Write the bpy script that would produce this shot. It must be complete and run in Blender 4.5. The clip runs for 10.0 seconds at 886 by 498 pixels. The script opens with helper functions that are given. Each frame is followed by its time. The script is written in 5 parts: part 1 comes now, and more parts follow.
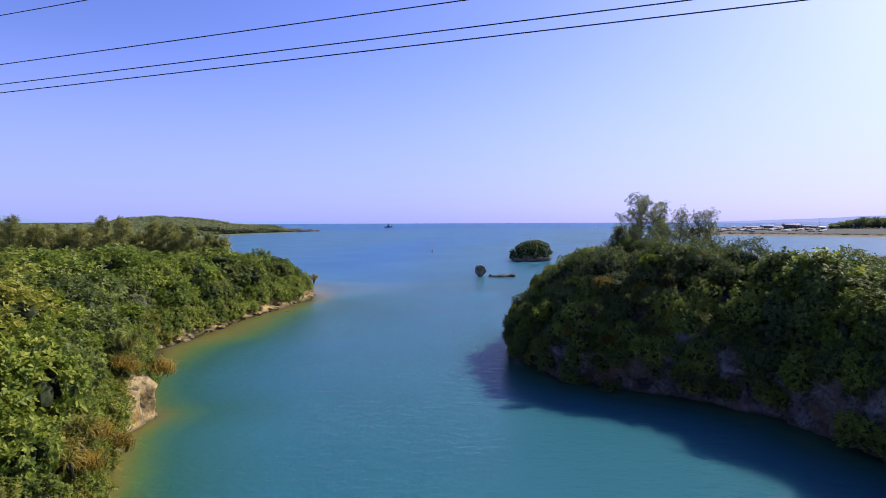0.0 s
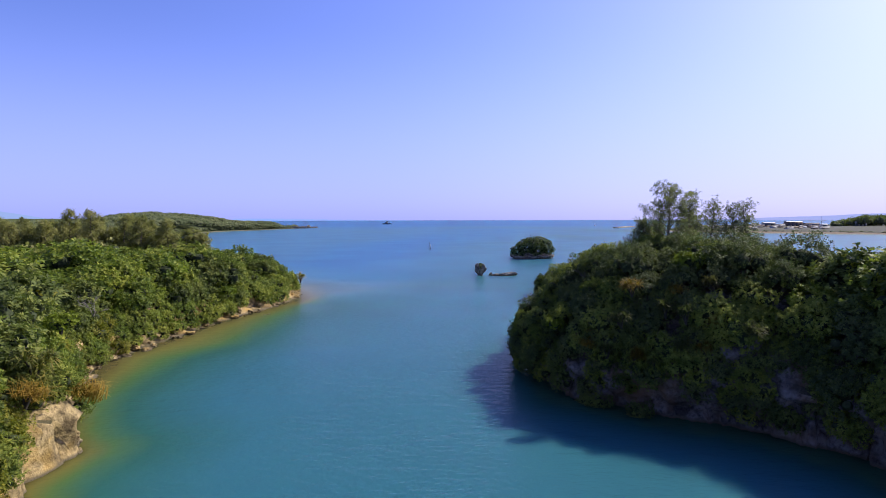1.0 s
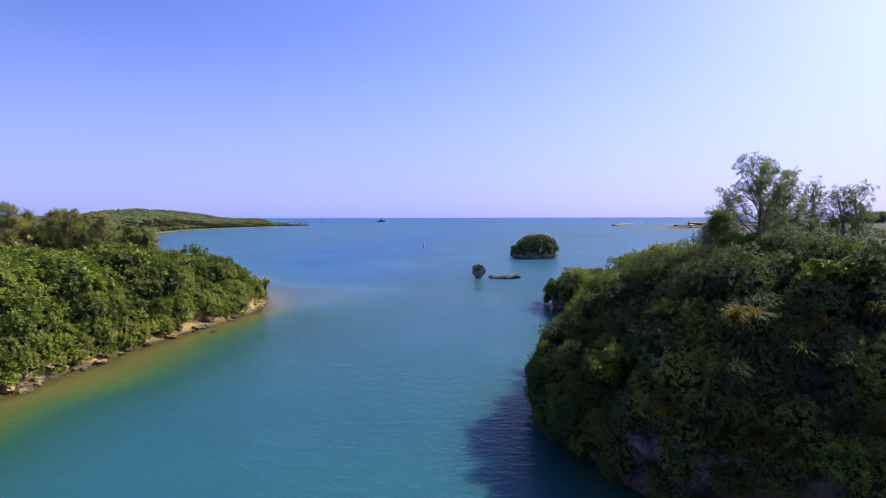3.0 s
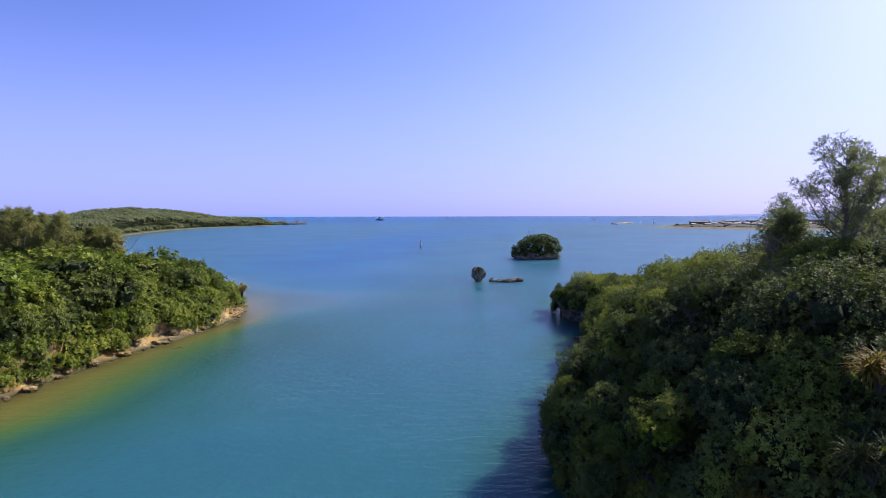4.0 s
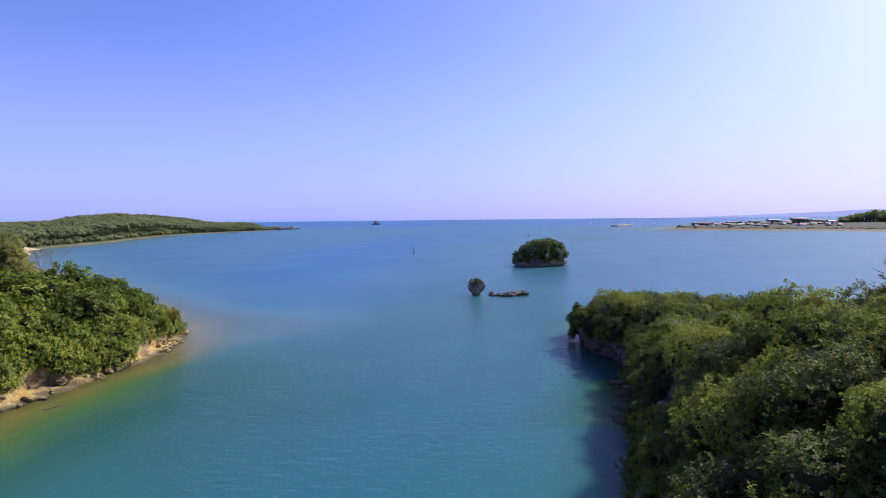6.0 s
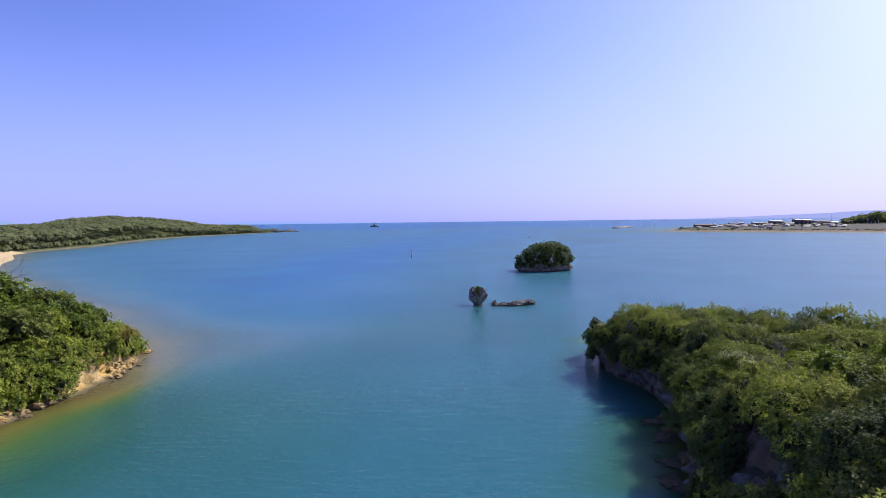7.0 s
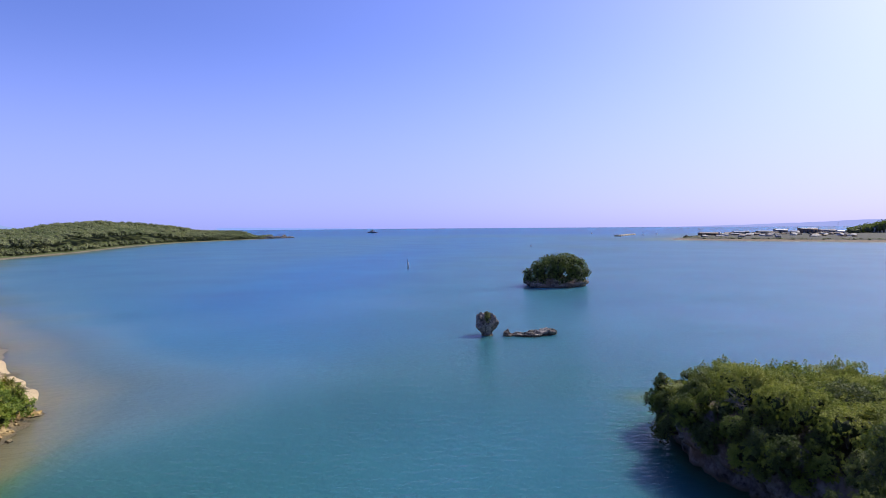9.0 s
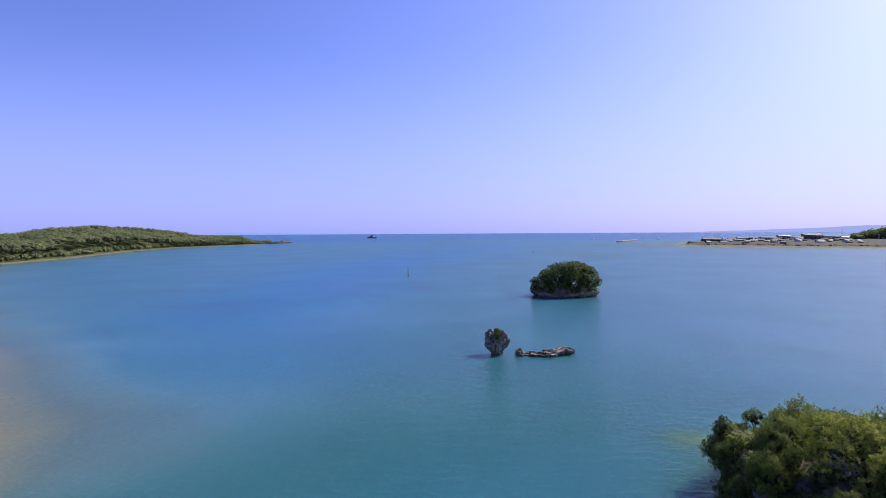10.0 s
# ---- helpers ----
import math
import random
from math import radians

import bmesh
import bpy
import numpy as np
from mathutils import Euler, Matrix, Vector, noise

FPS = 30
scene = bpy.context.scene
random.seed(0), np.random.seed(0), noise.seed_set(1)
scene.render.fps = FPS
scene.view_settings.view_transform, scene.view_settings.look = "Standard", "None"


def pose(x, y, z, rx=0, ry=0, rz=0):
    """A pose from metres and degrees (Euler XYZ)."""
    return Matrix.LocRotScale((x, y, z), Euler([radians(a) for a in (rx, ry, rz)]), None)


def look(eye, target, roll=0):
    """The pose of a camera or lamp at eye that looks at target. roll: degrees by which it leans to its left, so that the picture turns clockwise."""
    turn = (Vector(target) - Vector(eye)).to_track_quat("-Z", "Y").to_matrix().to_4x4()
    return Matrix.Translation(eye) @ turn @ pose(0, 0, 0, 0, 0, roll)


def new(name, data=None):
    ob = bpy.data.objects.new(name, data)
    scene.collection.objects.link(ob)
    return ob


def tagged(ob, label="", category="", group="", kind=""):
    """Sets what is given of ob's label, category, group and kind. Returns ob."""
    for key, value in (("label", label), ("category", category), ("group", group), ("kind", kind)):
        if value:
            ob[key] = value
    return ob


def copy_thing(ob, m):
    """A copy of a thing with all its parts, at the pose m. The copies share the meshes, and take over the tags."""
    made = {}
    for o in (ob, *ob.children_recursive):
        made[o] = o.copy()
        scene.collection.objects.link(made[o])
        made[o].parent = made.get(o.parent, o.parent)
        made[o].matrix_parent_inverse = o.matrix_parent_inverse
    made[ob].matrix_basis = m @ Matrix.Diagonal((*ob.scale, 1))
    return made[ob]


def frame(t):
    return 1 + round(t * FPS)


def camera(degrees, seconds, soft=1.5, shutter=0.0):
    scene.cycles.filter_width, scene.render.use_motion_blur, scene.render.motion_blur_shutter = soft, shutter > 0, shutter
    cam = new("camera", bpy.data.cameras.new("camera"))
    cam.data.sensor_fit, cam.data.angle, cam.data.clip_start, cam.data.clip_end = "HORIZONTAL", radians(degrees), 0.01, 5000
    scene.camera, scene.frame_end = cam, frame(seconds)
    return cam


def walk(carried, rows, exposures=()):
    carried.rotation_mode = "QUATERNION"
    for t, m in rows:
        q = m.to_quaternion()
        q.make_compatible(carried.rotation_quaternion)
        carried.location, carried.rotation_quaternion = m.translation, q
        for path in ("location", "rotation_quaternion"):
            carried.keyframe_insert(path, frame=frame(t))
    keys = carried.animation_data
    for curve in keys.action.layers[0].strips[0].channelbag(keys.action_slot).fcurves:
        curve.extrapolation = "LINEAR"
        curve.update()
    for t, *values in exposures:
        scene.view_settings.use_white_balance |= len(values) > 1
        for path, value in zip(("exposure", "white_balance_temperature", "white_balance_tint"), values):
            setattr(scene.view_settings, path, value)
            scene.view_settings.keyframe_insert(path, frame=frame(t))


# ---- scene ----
cam = camera(75.0, 10.0, soft=0.9)
PATH = [
    (0, (-0.055, -4.84, 15.251), (-0.062, -2.842, 15.156), -0.2),
    (0.5, (0.038, -0.366, 14.996), (0.031, 1.632, 14.896), -0.1),
    (1, (0.152, 4.151, 14.749), (0.15, 6.148, 14.644), -0.1),
    (1.5, (0.289, 8.607, 14.46), (0.291, 10.604, 14.351), -0.2),
    (2, (0.339, 12.932, 14.289), (0.345, 14.929, 14.179), -0.3),
    (2.5, (0.432, 17.369, 14.258), (0.442, 19.365, 14.147), -0.2),
    (4, (0.988, 30.89, 14.301), (1.006, 32.886, 14.183), -0.1),
    (4.5, (1.341, 35.331, 14.307), (1.36, 37.328, 14.19), -0.2),
    (5, (1.676, 39.692, 14.198), (1.696, 41.689, 14.085), -0.4),
    (5.5, (2.027, 44.231, 14.194), (2.05, 46.228, 14.085), -0.5),
    (7, (2.556, 57.833, 14.29), (2.585, 59.83, 14.191), -0.7),
    (7.5, (2.579, 62.458, 14.339), (2.611, 64.456, 14.245), -0.6),
    (8, (2.552, 67.075, 14.432), (2.584, 69.072, 14.343), -0.5),
    (8.5, (2.454, 71.443, 14.611), (2.489, 73.441, 14.527), -0.4),
    (9, (2.354, 75.517, 14.884), (2.39, 77.515, 14.807), -0.4),
    (9.5, (2.042, 79.484, 14.951), (2.08, 81.483, 14.882), -0.4),
    (10, (1.837, 83.535, 15.124), (1.874, 85.533, 15.065), -0.3),
]
EXPO, KELVIN, TINT = 0.58, 6500, 10
walk(cam, [(t, look(eye, target, roll)) for t, eye, target, roll in PATH],
     exposures=[(0, EXPO + 0.04, KELVIN, TINT), (5.5, EXPO + 0.03, KELVIN, TINT), (8, EXPO, KELVIN, TINT), (10, EXPO - 0.07, KELVIN, TINT)])

# ---------------------------------------------------------------- sky and sun
SUN_AZ, SUN_EL = 56.0, 41.0      # degrees from +y towards +x, degrees above the sea
world = bpy.data.worlds.new("sky")
scene.world = world
world.use_nodes = True
wn = world.node_tree.nodes
wn.clear()
sky = wn.new("ShaderNodeTexSky")
sky.sky_type = "NISHITA"
sky.sun_disc = False
sky.sun_elevation = radians(SUN_EL)
sky.sun_rotation = radians(SUN_AZ)
sky.air_density, sky.dust_density, sky.ozone_density = 0.8, 1.4, 3.0
bg = wn.new("ShaderNodeBackground")
bg.inputs["Strength"].default_value = 0.09
wout = wn.new("ShaderNodeOutputWorld")
wl = world.node_tree.links
cool = wn.new("ShaderNodeMix")
cool.data_type, cool.blend_type = "RGBA", "MULTIPLY"
cool.inputs[0].default_value = 1.0
cool.inputs[7].default_value = (0.96, 0.96, 1.66, 1)
wl.new(sky.outputs[0], cool.inputs[6])
tc = wn.new("ShaderNodeTexCoord")
up = wn.new("ShaderNodeSeparateXYZ")
wl.new(tc.outputs["Generated"], up.inputs[0])
low = wn.new("ShaderNodeMapRange")
low.interpolation_type = "SMOOTHSTEP"
low.inputs[1].default_value, low.inputs[2].default_value = 0.0, 0.32
low.inputs[3].default_value, low.inputs[4].default_value = 0.7, 0.0
wl.new(up.outputs["Z"], low.inputs[0])
veil = wn.new("ShaderNodeMix")
veil.data_type = "RGBA"
haze = wn.new("ShaderNodeMix")
haze.data_type = "RGBA"
haze.inputs[6].default_value = (3.4, 3.9, 9.3, 1)      # pale lavender sea haze
haze.inputs[7].default_value = (4.3, 4.55, 8.8, 1)       # whiter towards the sun
near_sun = wn.new("ShaderNodeVectorMath")
near_sun.operation = "DOT_PRODUCT"
near_sun.inputs[1].default_value = (math.sin(radians(SUN_AZ)), math.cos(radians(SUN_AZ)), 0)
wl.new(tc.outputs["Generated"], near_sun.inputs[0])
glow = wn.new("ShaderNodeMapRange")
glow.interpolation_type = "SMOOTHSTEP"
glow.inputs[1].default_value, glow.inputs[2].default_value = 0.45, 1.0
wl.new(near_sun.outputs["Value"], glow.inputs[0])
wl.new(glow.outputs[0], haze.inputs[0])
wl.new(haze.outputs[2], veil.inputs[7])
wl.new(low.outputs[0], veil.inputs[0])
wl.new(cool.outputs[2], veil.inputs[6])
wl.new(veil.outputs[2], bg.inputs["Color"])
world.node_tree.links.new(bg.outputs[0], wout.inputs["Surface"])
sun_dir = Vector((math.sin(radians(SUN_AZ)) * math.cos(radians(SUN_EL)), math.cos(radians(SUN_AZ)) * math.cos(radians(SUN_EL)), math.sin(radians(SUN_EL))))
lamp = bpy.data.lights.new("sun", "SUN")
lamp.energy, lamp.angle, lamp.color = 5.0, radians(0.55), (1.0, 0.93, 0.82)
sun = new("sun", lamp)
sun.matrix_world = look(sun_dir * 500, (0, 0, 0))


# ---------------------------------------------------------------- small tools
def np_mesh(name, V, F, mats=(), index=None, smooth=False):
    V = np.asarray(V, np.float32)
    F = np.asarray(F, np.int32)
    n, k = F.shape
    me = bpy.data.meshes.new(name)
    me.vertices.add(len(V))
    me.vertices.foreach_set("co", V.ravel())
    me.loops.add(n * k)
    me.loops.foreach_set("vertex_index", F.ravel())
    me.polygons.add(n)
    me.polygons.foreach_set("loop_start", np.arange(n, dtype=np.int32) * k)
    for m in mats:
        me.materials.append(m)
    if index is not None:
        me.polygons.foreach_set("material_index", np.asarray(index, np.int32))
    me.update(calc_edges=True)
    if smooth:
        me.polygons.foreach_set("use_smooth", np.ones(n, bool))
    return me


def lattice(P, seed):
    d = P[..., 0] * 127.1 + P[..., 1] * 311.7 + P[..., 2] * 74.7 + seed * 19.19
    v = np.sin(d) * 43758.5453
    return v - np.floor(v)


def vnoise(P, scale=1.0, seed=0):
    """Smooth noise from -1 to 1 at points of shape (n, 3)."""
    P = np.asarray(P, float) * scale
    i = np.floor(P)
    f = P - i
    f = f * f * (3 - 2 * f)
    out = 0
    for a in (0, 1):
        for b in (0, 1):
            for c in (0, 1):
                w = (f[:, 0] if a else 1 - f[:, 0]) * (f[:, 1] if b else 1 - f[:, 1]) * (f[:, 2] if c else 1 - f[:, 2])
                out = out + w * lattice(i + np.array((a, b, c)), seed)
    return out * 2 - 1


def noise2(x, y, scale, seed=0):
    return vnoise(np.stack([x, y, np.zeros_like(x) + 0.37], 1), scale, seed)


def inland(poly, x, y):
    """Signed distance to a shore line: plus on land, minus over water."""
    P = np.array(poly, float)
    A, B = P, np.roll(P, -1, 0)
    best = np.full(x.shape, 1e9)
    odd = np.zeros(x.shape, bool)
    for (ax, ay), (bx, by) in zip(A, B):
        ex, ey = bx - ax, by - ay
        t = np.clip(((x - ax) * ex + (y - ay) * ey) / (ex * ex + ey * ey + 1e-9), 0, 1)
        best = np.minimum(best, (x - ax - t * ex) ** 2 + (y - ay - t * ey) ** 2)
        cross = ((ay > y) != (by > y)) & (x < (bx - ax) * (y - ay) / (by - ay + 1e-12) + ax)
        odd ^= cross
    return np.where(odd, 1, -1) * np.sqrt(best)


def smooth01(a, b, v):
    t = np.clip((v - a) / (b - a), 0, 1)
    return t * t * (3 - 2 * t)


def part(name, me, parent, label=""):
    ob = new(name, me)
    ob.parent = parent
    if label:
        tagged(ob, label)
    return ob


def tube(points, radii, sides=6):
    """Rings of quads along a bent line."""
    P = np.array(points, float)
    V, F = [], []
    for i, p in enumerate(P):
        d = P[min(i + 1, len(P) - 1)] - P[max(i - 1, 0)]
        d /= np.linalg.norm(d) + 1e-9
        u = np.cross(d, (0.31, 0.95, 0.05))
        u /= np.linalg.norm(u) + 1e-9
        v = np.cross(d, u)
        for s in range(sides):
            a = 2 * math.pi * s / sides
            V.append(p + radii[i] * (math.cos(a) * u + math.sin(a) * v))
    for i in range(len(P) - 1):
        for s in range(sides):
            a, b = i * sides + s, i * sides + (s + 1) % sides
            F.append((a, b, b + sides, a + sides))
    return np.array(V), np.array(F)


def joined(pieces):
    """Stacks (V, F) pairs of one face size into one pair."""
    V, F, n = [], [], 0
    for v, f in pieces:
        V.append(v)
        F.append(np.asarray(f) + n)
        n += len(v)
    return np.concatenate(V), np.concatenate(F)


def cube_ball(n=4):
    """A ball of quads only, radius 1."""
    g = np.linspace(-1, 1, n + 1)
    V, F = [], []
    for ax in range(3):
        for sg in (-1, 1):
            base = len(V)
            for a in g:
                for b in g:
                    p = [0, 0, 0]
                    p[ax], p[(ax + 1) % 3], p[(ax + 2) % 3] = sg, a * sg, b
                    V.append(p)
            for i in range(n):
                for j in range(n):
                    q = base + i * (n + 1) + j
                    F.append((q, q + n + 1, q + n + 2, q + 1))
    V = np.array(V, float)
    V = np.tan(V * 0.78) / np.tan(0.78)
    return V / np.linalg.norm(V, axis=1)[:, None], np.array(F)


BALL2, BALL3 = cube_ball(2), cube_ball(3)


def rosettes(rng, C, N, k, length, width, tilt, droop):
    """Leaves in whorls at the points C, round the ways N: one kite-shaped quad a leaf."""
    n = len(C)
    ref = rng.normal(size=(n, 3))
    T = np.cross(N, ref)
    T /= np.linalg.norm(T, axis=1)[:, None] + 1e-9
    B = np.cross(N, T)
    ang = (np.arange(k)[None, :] * 2 * math.pi / k + rng.uniform(-0.5, 0.5, (n, k)))[..., None]
    tl = (tilt + rng.uniform(-0.35, 0.35, (n, k)))[..., None]
    side_d = T[:, None] * np.cos(ang) + B[:, None] * np.sin(ang)
    D = side_d * np.cos(tl) + N[:, None] * np.sin(tl)
    S = -T[:, None] * np.sin(ang) + B[:, None] * np.cos(ang)
    L = (length * rng.uniform(0.7, 1.25, (n, k)))[..., None]
    base = C[:, None] + D * L * 0.06
    mid = C[:, None] + D * L * 0.58
    tip = C[:, None] + D * L
    tip = tip - np.array((0, 0, 1.0)) * droop * L
    W = width * L / length * 0.5
    V = np.stack([base, mid + S * W, tip, mid - S * W], 2).reshape(-1, 3)
    return V, np.arange(len(V)).reshape(-1, 4)


def lobes_of(rng, spread, height, count):
    out = [(np.array((0, 0, height * 0.56)), height * 0.42)]
    for i in range(count):
        a = 2 * math.pi * i / count + rng.uniform(-0.4, 0.4)
        r = spread * rng.uniform(0.42, 0.62)
        out.append((np.array((r * math.cos(a), r * math.sin(a), height * rng.uniform(0.34, 0.7))), spread * rng.uniform(0.34, 0.5)))
    return out


def crown(rng, lobes, n, k, length, width, tilt=0.55, droop=0.12, low=-0.45, shell=0.48, ball=BALL3, sprigs=0.11, gaps=-0.5, tuft_out=0.3):
    """Leaves over a cluster of lobes and dark balls that paint the shade inside them: V, F, index (0 leaf, 1 inside).
    """
    area = np.array([r * r for _, r in lobes])
    pick = rng.choice(len(lobes), size=n * 2, p=area / area.sum())
    c = np.array([lobes[i][0] for i in pick])
    r = np.array([lobes[i][1] for i in pick])
    d = rng.normal(size=(n * 2, 3))
    d /= np.linalg.norm(d, axis=1)[:, None]
    d[:, 2] = np.where(d[:, 2] < low, -d[:, 2], d[:, 2])
    lump = 1 + 0.34 * vnoise(d * 2.6 + c, 1.0, 3)
    P = c + d * (r * lump * rng.uniform(0.8, 1.13, n * 2))[:, None]
    keep = np.ones(len(P), bool)
    for i, (lc, lr) in enumerate(lobes):
        keep &= (np.linalg.norm(P - lc, axis=1) > lr * 0.8) | (pick == i)
    clump = vnoise(P / max(length, 0.12) * 0.3, 1.0, 8)
    keep &= clump > gaps
    P = P + d * (clump * tuft_out * length * 1.6)[:, None]
    P, d = P[keep][:n], d[keep][:n]
    N = d + np.array((0, 0, 0.35)) + rng.normal(size=d.shape) * 0.25
    N /= np.linalg.norm(N, axis=1)[:, None]
    if sprigs:
        pickb = rng.choice(len(P), size=max(1, int(len(P) * sprigs)), replace=False)
        way = N[pickb] + np.array((0, 0, 0.5)) + rng.normal(size=(len(pickb), 3)) * 0.3
        way /= np.linalg.norm(way, axis=1)[:, None]
        far = np.repeat(np.arange(1, 4), len(pickb))[:, None] * length * rng.uniform(0.38, 0.62, (len(pickb) * 3, 1))
        P = np.concatenate([P, np.tile(P[pickb], (3, 1)) + np.tile(way, (3, 1)) * far])
        N = np.concatenate([N, np.tile(way, (3, 1))])
    V, F = rosettes(rng, P, N, k, length, width, tilt, droop)
    pieces, idx = [(V, F)], [np.zeros(len(F))]
    # Opaque inner balls; their dark colour stands in for shade between the leaves.
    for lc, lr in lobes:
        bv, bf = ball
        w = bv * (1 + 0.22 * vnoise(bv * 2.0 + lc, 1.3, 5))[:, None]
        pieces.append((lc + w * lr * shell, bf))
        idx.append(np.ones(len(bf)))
    V, F = joined(pieces)
    return V, F, np.concatenate(idx)


# ---------------------------------------------------------------- materials
def material(name):
    m = bpy.data.materials.new(name)
    m.use_nodes = True
    nt = m.node_tree
    return m, nt, nt.nodes["Principled BSDF"], nt.nodes["Material Output"]


def node(nt, kind, **sets):
    nd = nt.nodes.new(kind)
    for key, v in sets.items():
        nd.inputs[key].default_value = v
    return nd


def ramp(nt, stops, source):
    r = nt.nodes.new("ShaderNodeValToRGB")
    e = r.color_ramp.elements
    while len(e) < len(stops):
        e.new(0.5)
    for el, (p, c) in zip(e, stops):
        el.position = p
        el.color = (*c, 1)
    nt.links.new(source, r.inputs[0])
    return r


def mixed(nt, a, b, fac, blend="MIX"):
    mx = nt.nodes.new("ShaderNodeMix")
    mx.data_type = "RGBA"
    mx.blend_type = blend
    for sock, v in ((mx.inputs[0], fac), (mx.inputs[6], a), (mx.inputs[7], b)):
        if isinstance(v, (float, int)):
            sock.default_value = v
        elif isinstance(v, tuple):
            sock.default_value = (*v, 1)
        else:
            nt.links.new(v, sock)
    return mx.outputs[2]


def world_noise(nt, scale, detail=4, rough=0.55, stretch=None):
    geo = nt.nodes.new("ShaderNodeNewGeometry")
    src = geo.outputs["Position"]
    if stretch:
        mp = nt.nodes.new("ShaderNodeMapping")
        mp.inputs["Scale"].default_value = stretch
        nt.links.new(src, mp.inputs[0])
        src = mp.outputs[0]
    n = node(nt, "ShaderNodeTexNoise", Scale=scale, Detail=detail, Roughness=rough)
    nt.links.new(src, n.inputs["Vector"])
    return n.outputs["Fac"]


def leaf_material(name, dark, mid, pale, gloss=0.6, through_light=0.34, patch=0.25, sheen=0.2):
    m, nt, p, out = material(name)
    geo = nt.nodes.new("ShaderNodeNewGeometry")
    oi = nt.nodes.new("ShaderNodeObjectInfo")
    big = ramp(nt, [(0.36, (0.1, 0.1, 0.1)), (0.64, (0.9, 0.9, 0.9))], world_noise(nt, patch, 2)).outputs[0]
    add = nt.nodes.new("ShaderNodeMath")
    add.operation = "MULTIPLY_ADD"
    add.inputs[1].default_value, add.inputs[2].default_value = 0.5, -0.2
    nt.links.new(geo.outputs["Random Per Island"], add.inputs[0])
    ad2 = nt.nodes.new("ShaderNodeMath")
    ad2.operation = "MULTIPLY_ADD"
    ad2.inputs[1].default_value = 0.42
    nt.links.new(oi.outputs["Random"], ad2.inputs[0])
    nt.links.new(add.outputs[0], ad2.inputs[2])
    ad3 = nt.nodes.new("ShaderNodeMath")
    ad3.operation = "MULTIPLY_ADD"
    ad3.inputs[1].default_value = 0.55
    nt.links.new(big, ad3.inputs[0])
    nt.links.new(ad2.outputs[0], ad3.inputs[2])
    small = ramp(nt, [(0.34, (0, 0, 0)), (0.66, (1, 1, 1))], world_noise(nt, patch * 4.5, 3)).outputs[0]
    ad4 = nt.nodes.new("ShaderNodeMath")
    ad4.operation = "MULTIPLY_ADD"
    ad4.inputs[1].default_value = 0.4
    nt.links.new(small, ad4.inputs[0])
    nt.links.new(ad3.outputs[0], ad4.inputs[2])
    less = nt.nodes.new("ShaderNodeMath")
    less.operation = "SUBTRACT"
    less.inputs[1].default_value = 0.2
    nt.links.new(ad4.outputs[0], less.inputs[0])
    r = ramp(nt, [(0.15, dark), (0.5, mid), (0.95, pale)], less.outputs[0])
    nt.links.new(r.outputs[0], p.inputs["Base Color"])
    p.inputs["Roughness"].default_value = gloss
    p.inputs["Specular IOR Level"].default_value = sheen
    tr = nt.nodes.new("ShaderNodeBsdfTranslucent")
    nt.links.new(mixed(nt, r.outputs[0], (0.13, 0.22, 0.025), 0.3), tr.inputs["Color"])
    ms = nt.nodes.new("ShaderNodeMixShader")
    ms.inputs[0].default_value = through_light
    nt.links.new(p.outputs[0], ms.inputs[1])
    nt.links.new(tr.outputs[0], ms.inputs[2])
    nt.links.new(ms.outputs[0], out.inputs[0])
    return m


def plain(name, colour, rough=0.6, vary=0.25, scale=3.0, bump=0.15, metal=0.0):
    m, nt, p, out = material(name)
    f = world_noise(nt, scale, 5)
    f2 = world_noise(nt, scale * 0.13, 3)
    lo = tuple(c * (1 - vary) for c in colour)
    hi = tuple(min(1, c * (1 + vary)) for c in colour)
    r = ramp(nt, [(0.3, lo), (0.7, hi)], f)
    r2 = ramp(nt, [(0.3, (0.78, 0.78, 0.78)), (0.7, (1, 1, 1))], f2)
    nt.links.new(mixed(nt, r.outputs[0], r2.outputs[0], 1.0, "MULTIPLY"), p.inputs["Base Color"])
    p.inputs["Roughness"].default_value = rough
    p.inputs["Specular IOR Level"].default_value = 0.5 if rough < 0.7 else 0.15
    p.inputs["Metallic"].default_value = metal
    b = node(nt, "ShaderNodeBump", Strength=bump, Distance=0.05)
    nt.links.new(f, b.inputs["Height"])
    nt.links.new(b.outputs[0], p.inputs["Normal"])
    return m


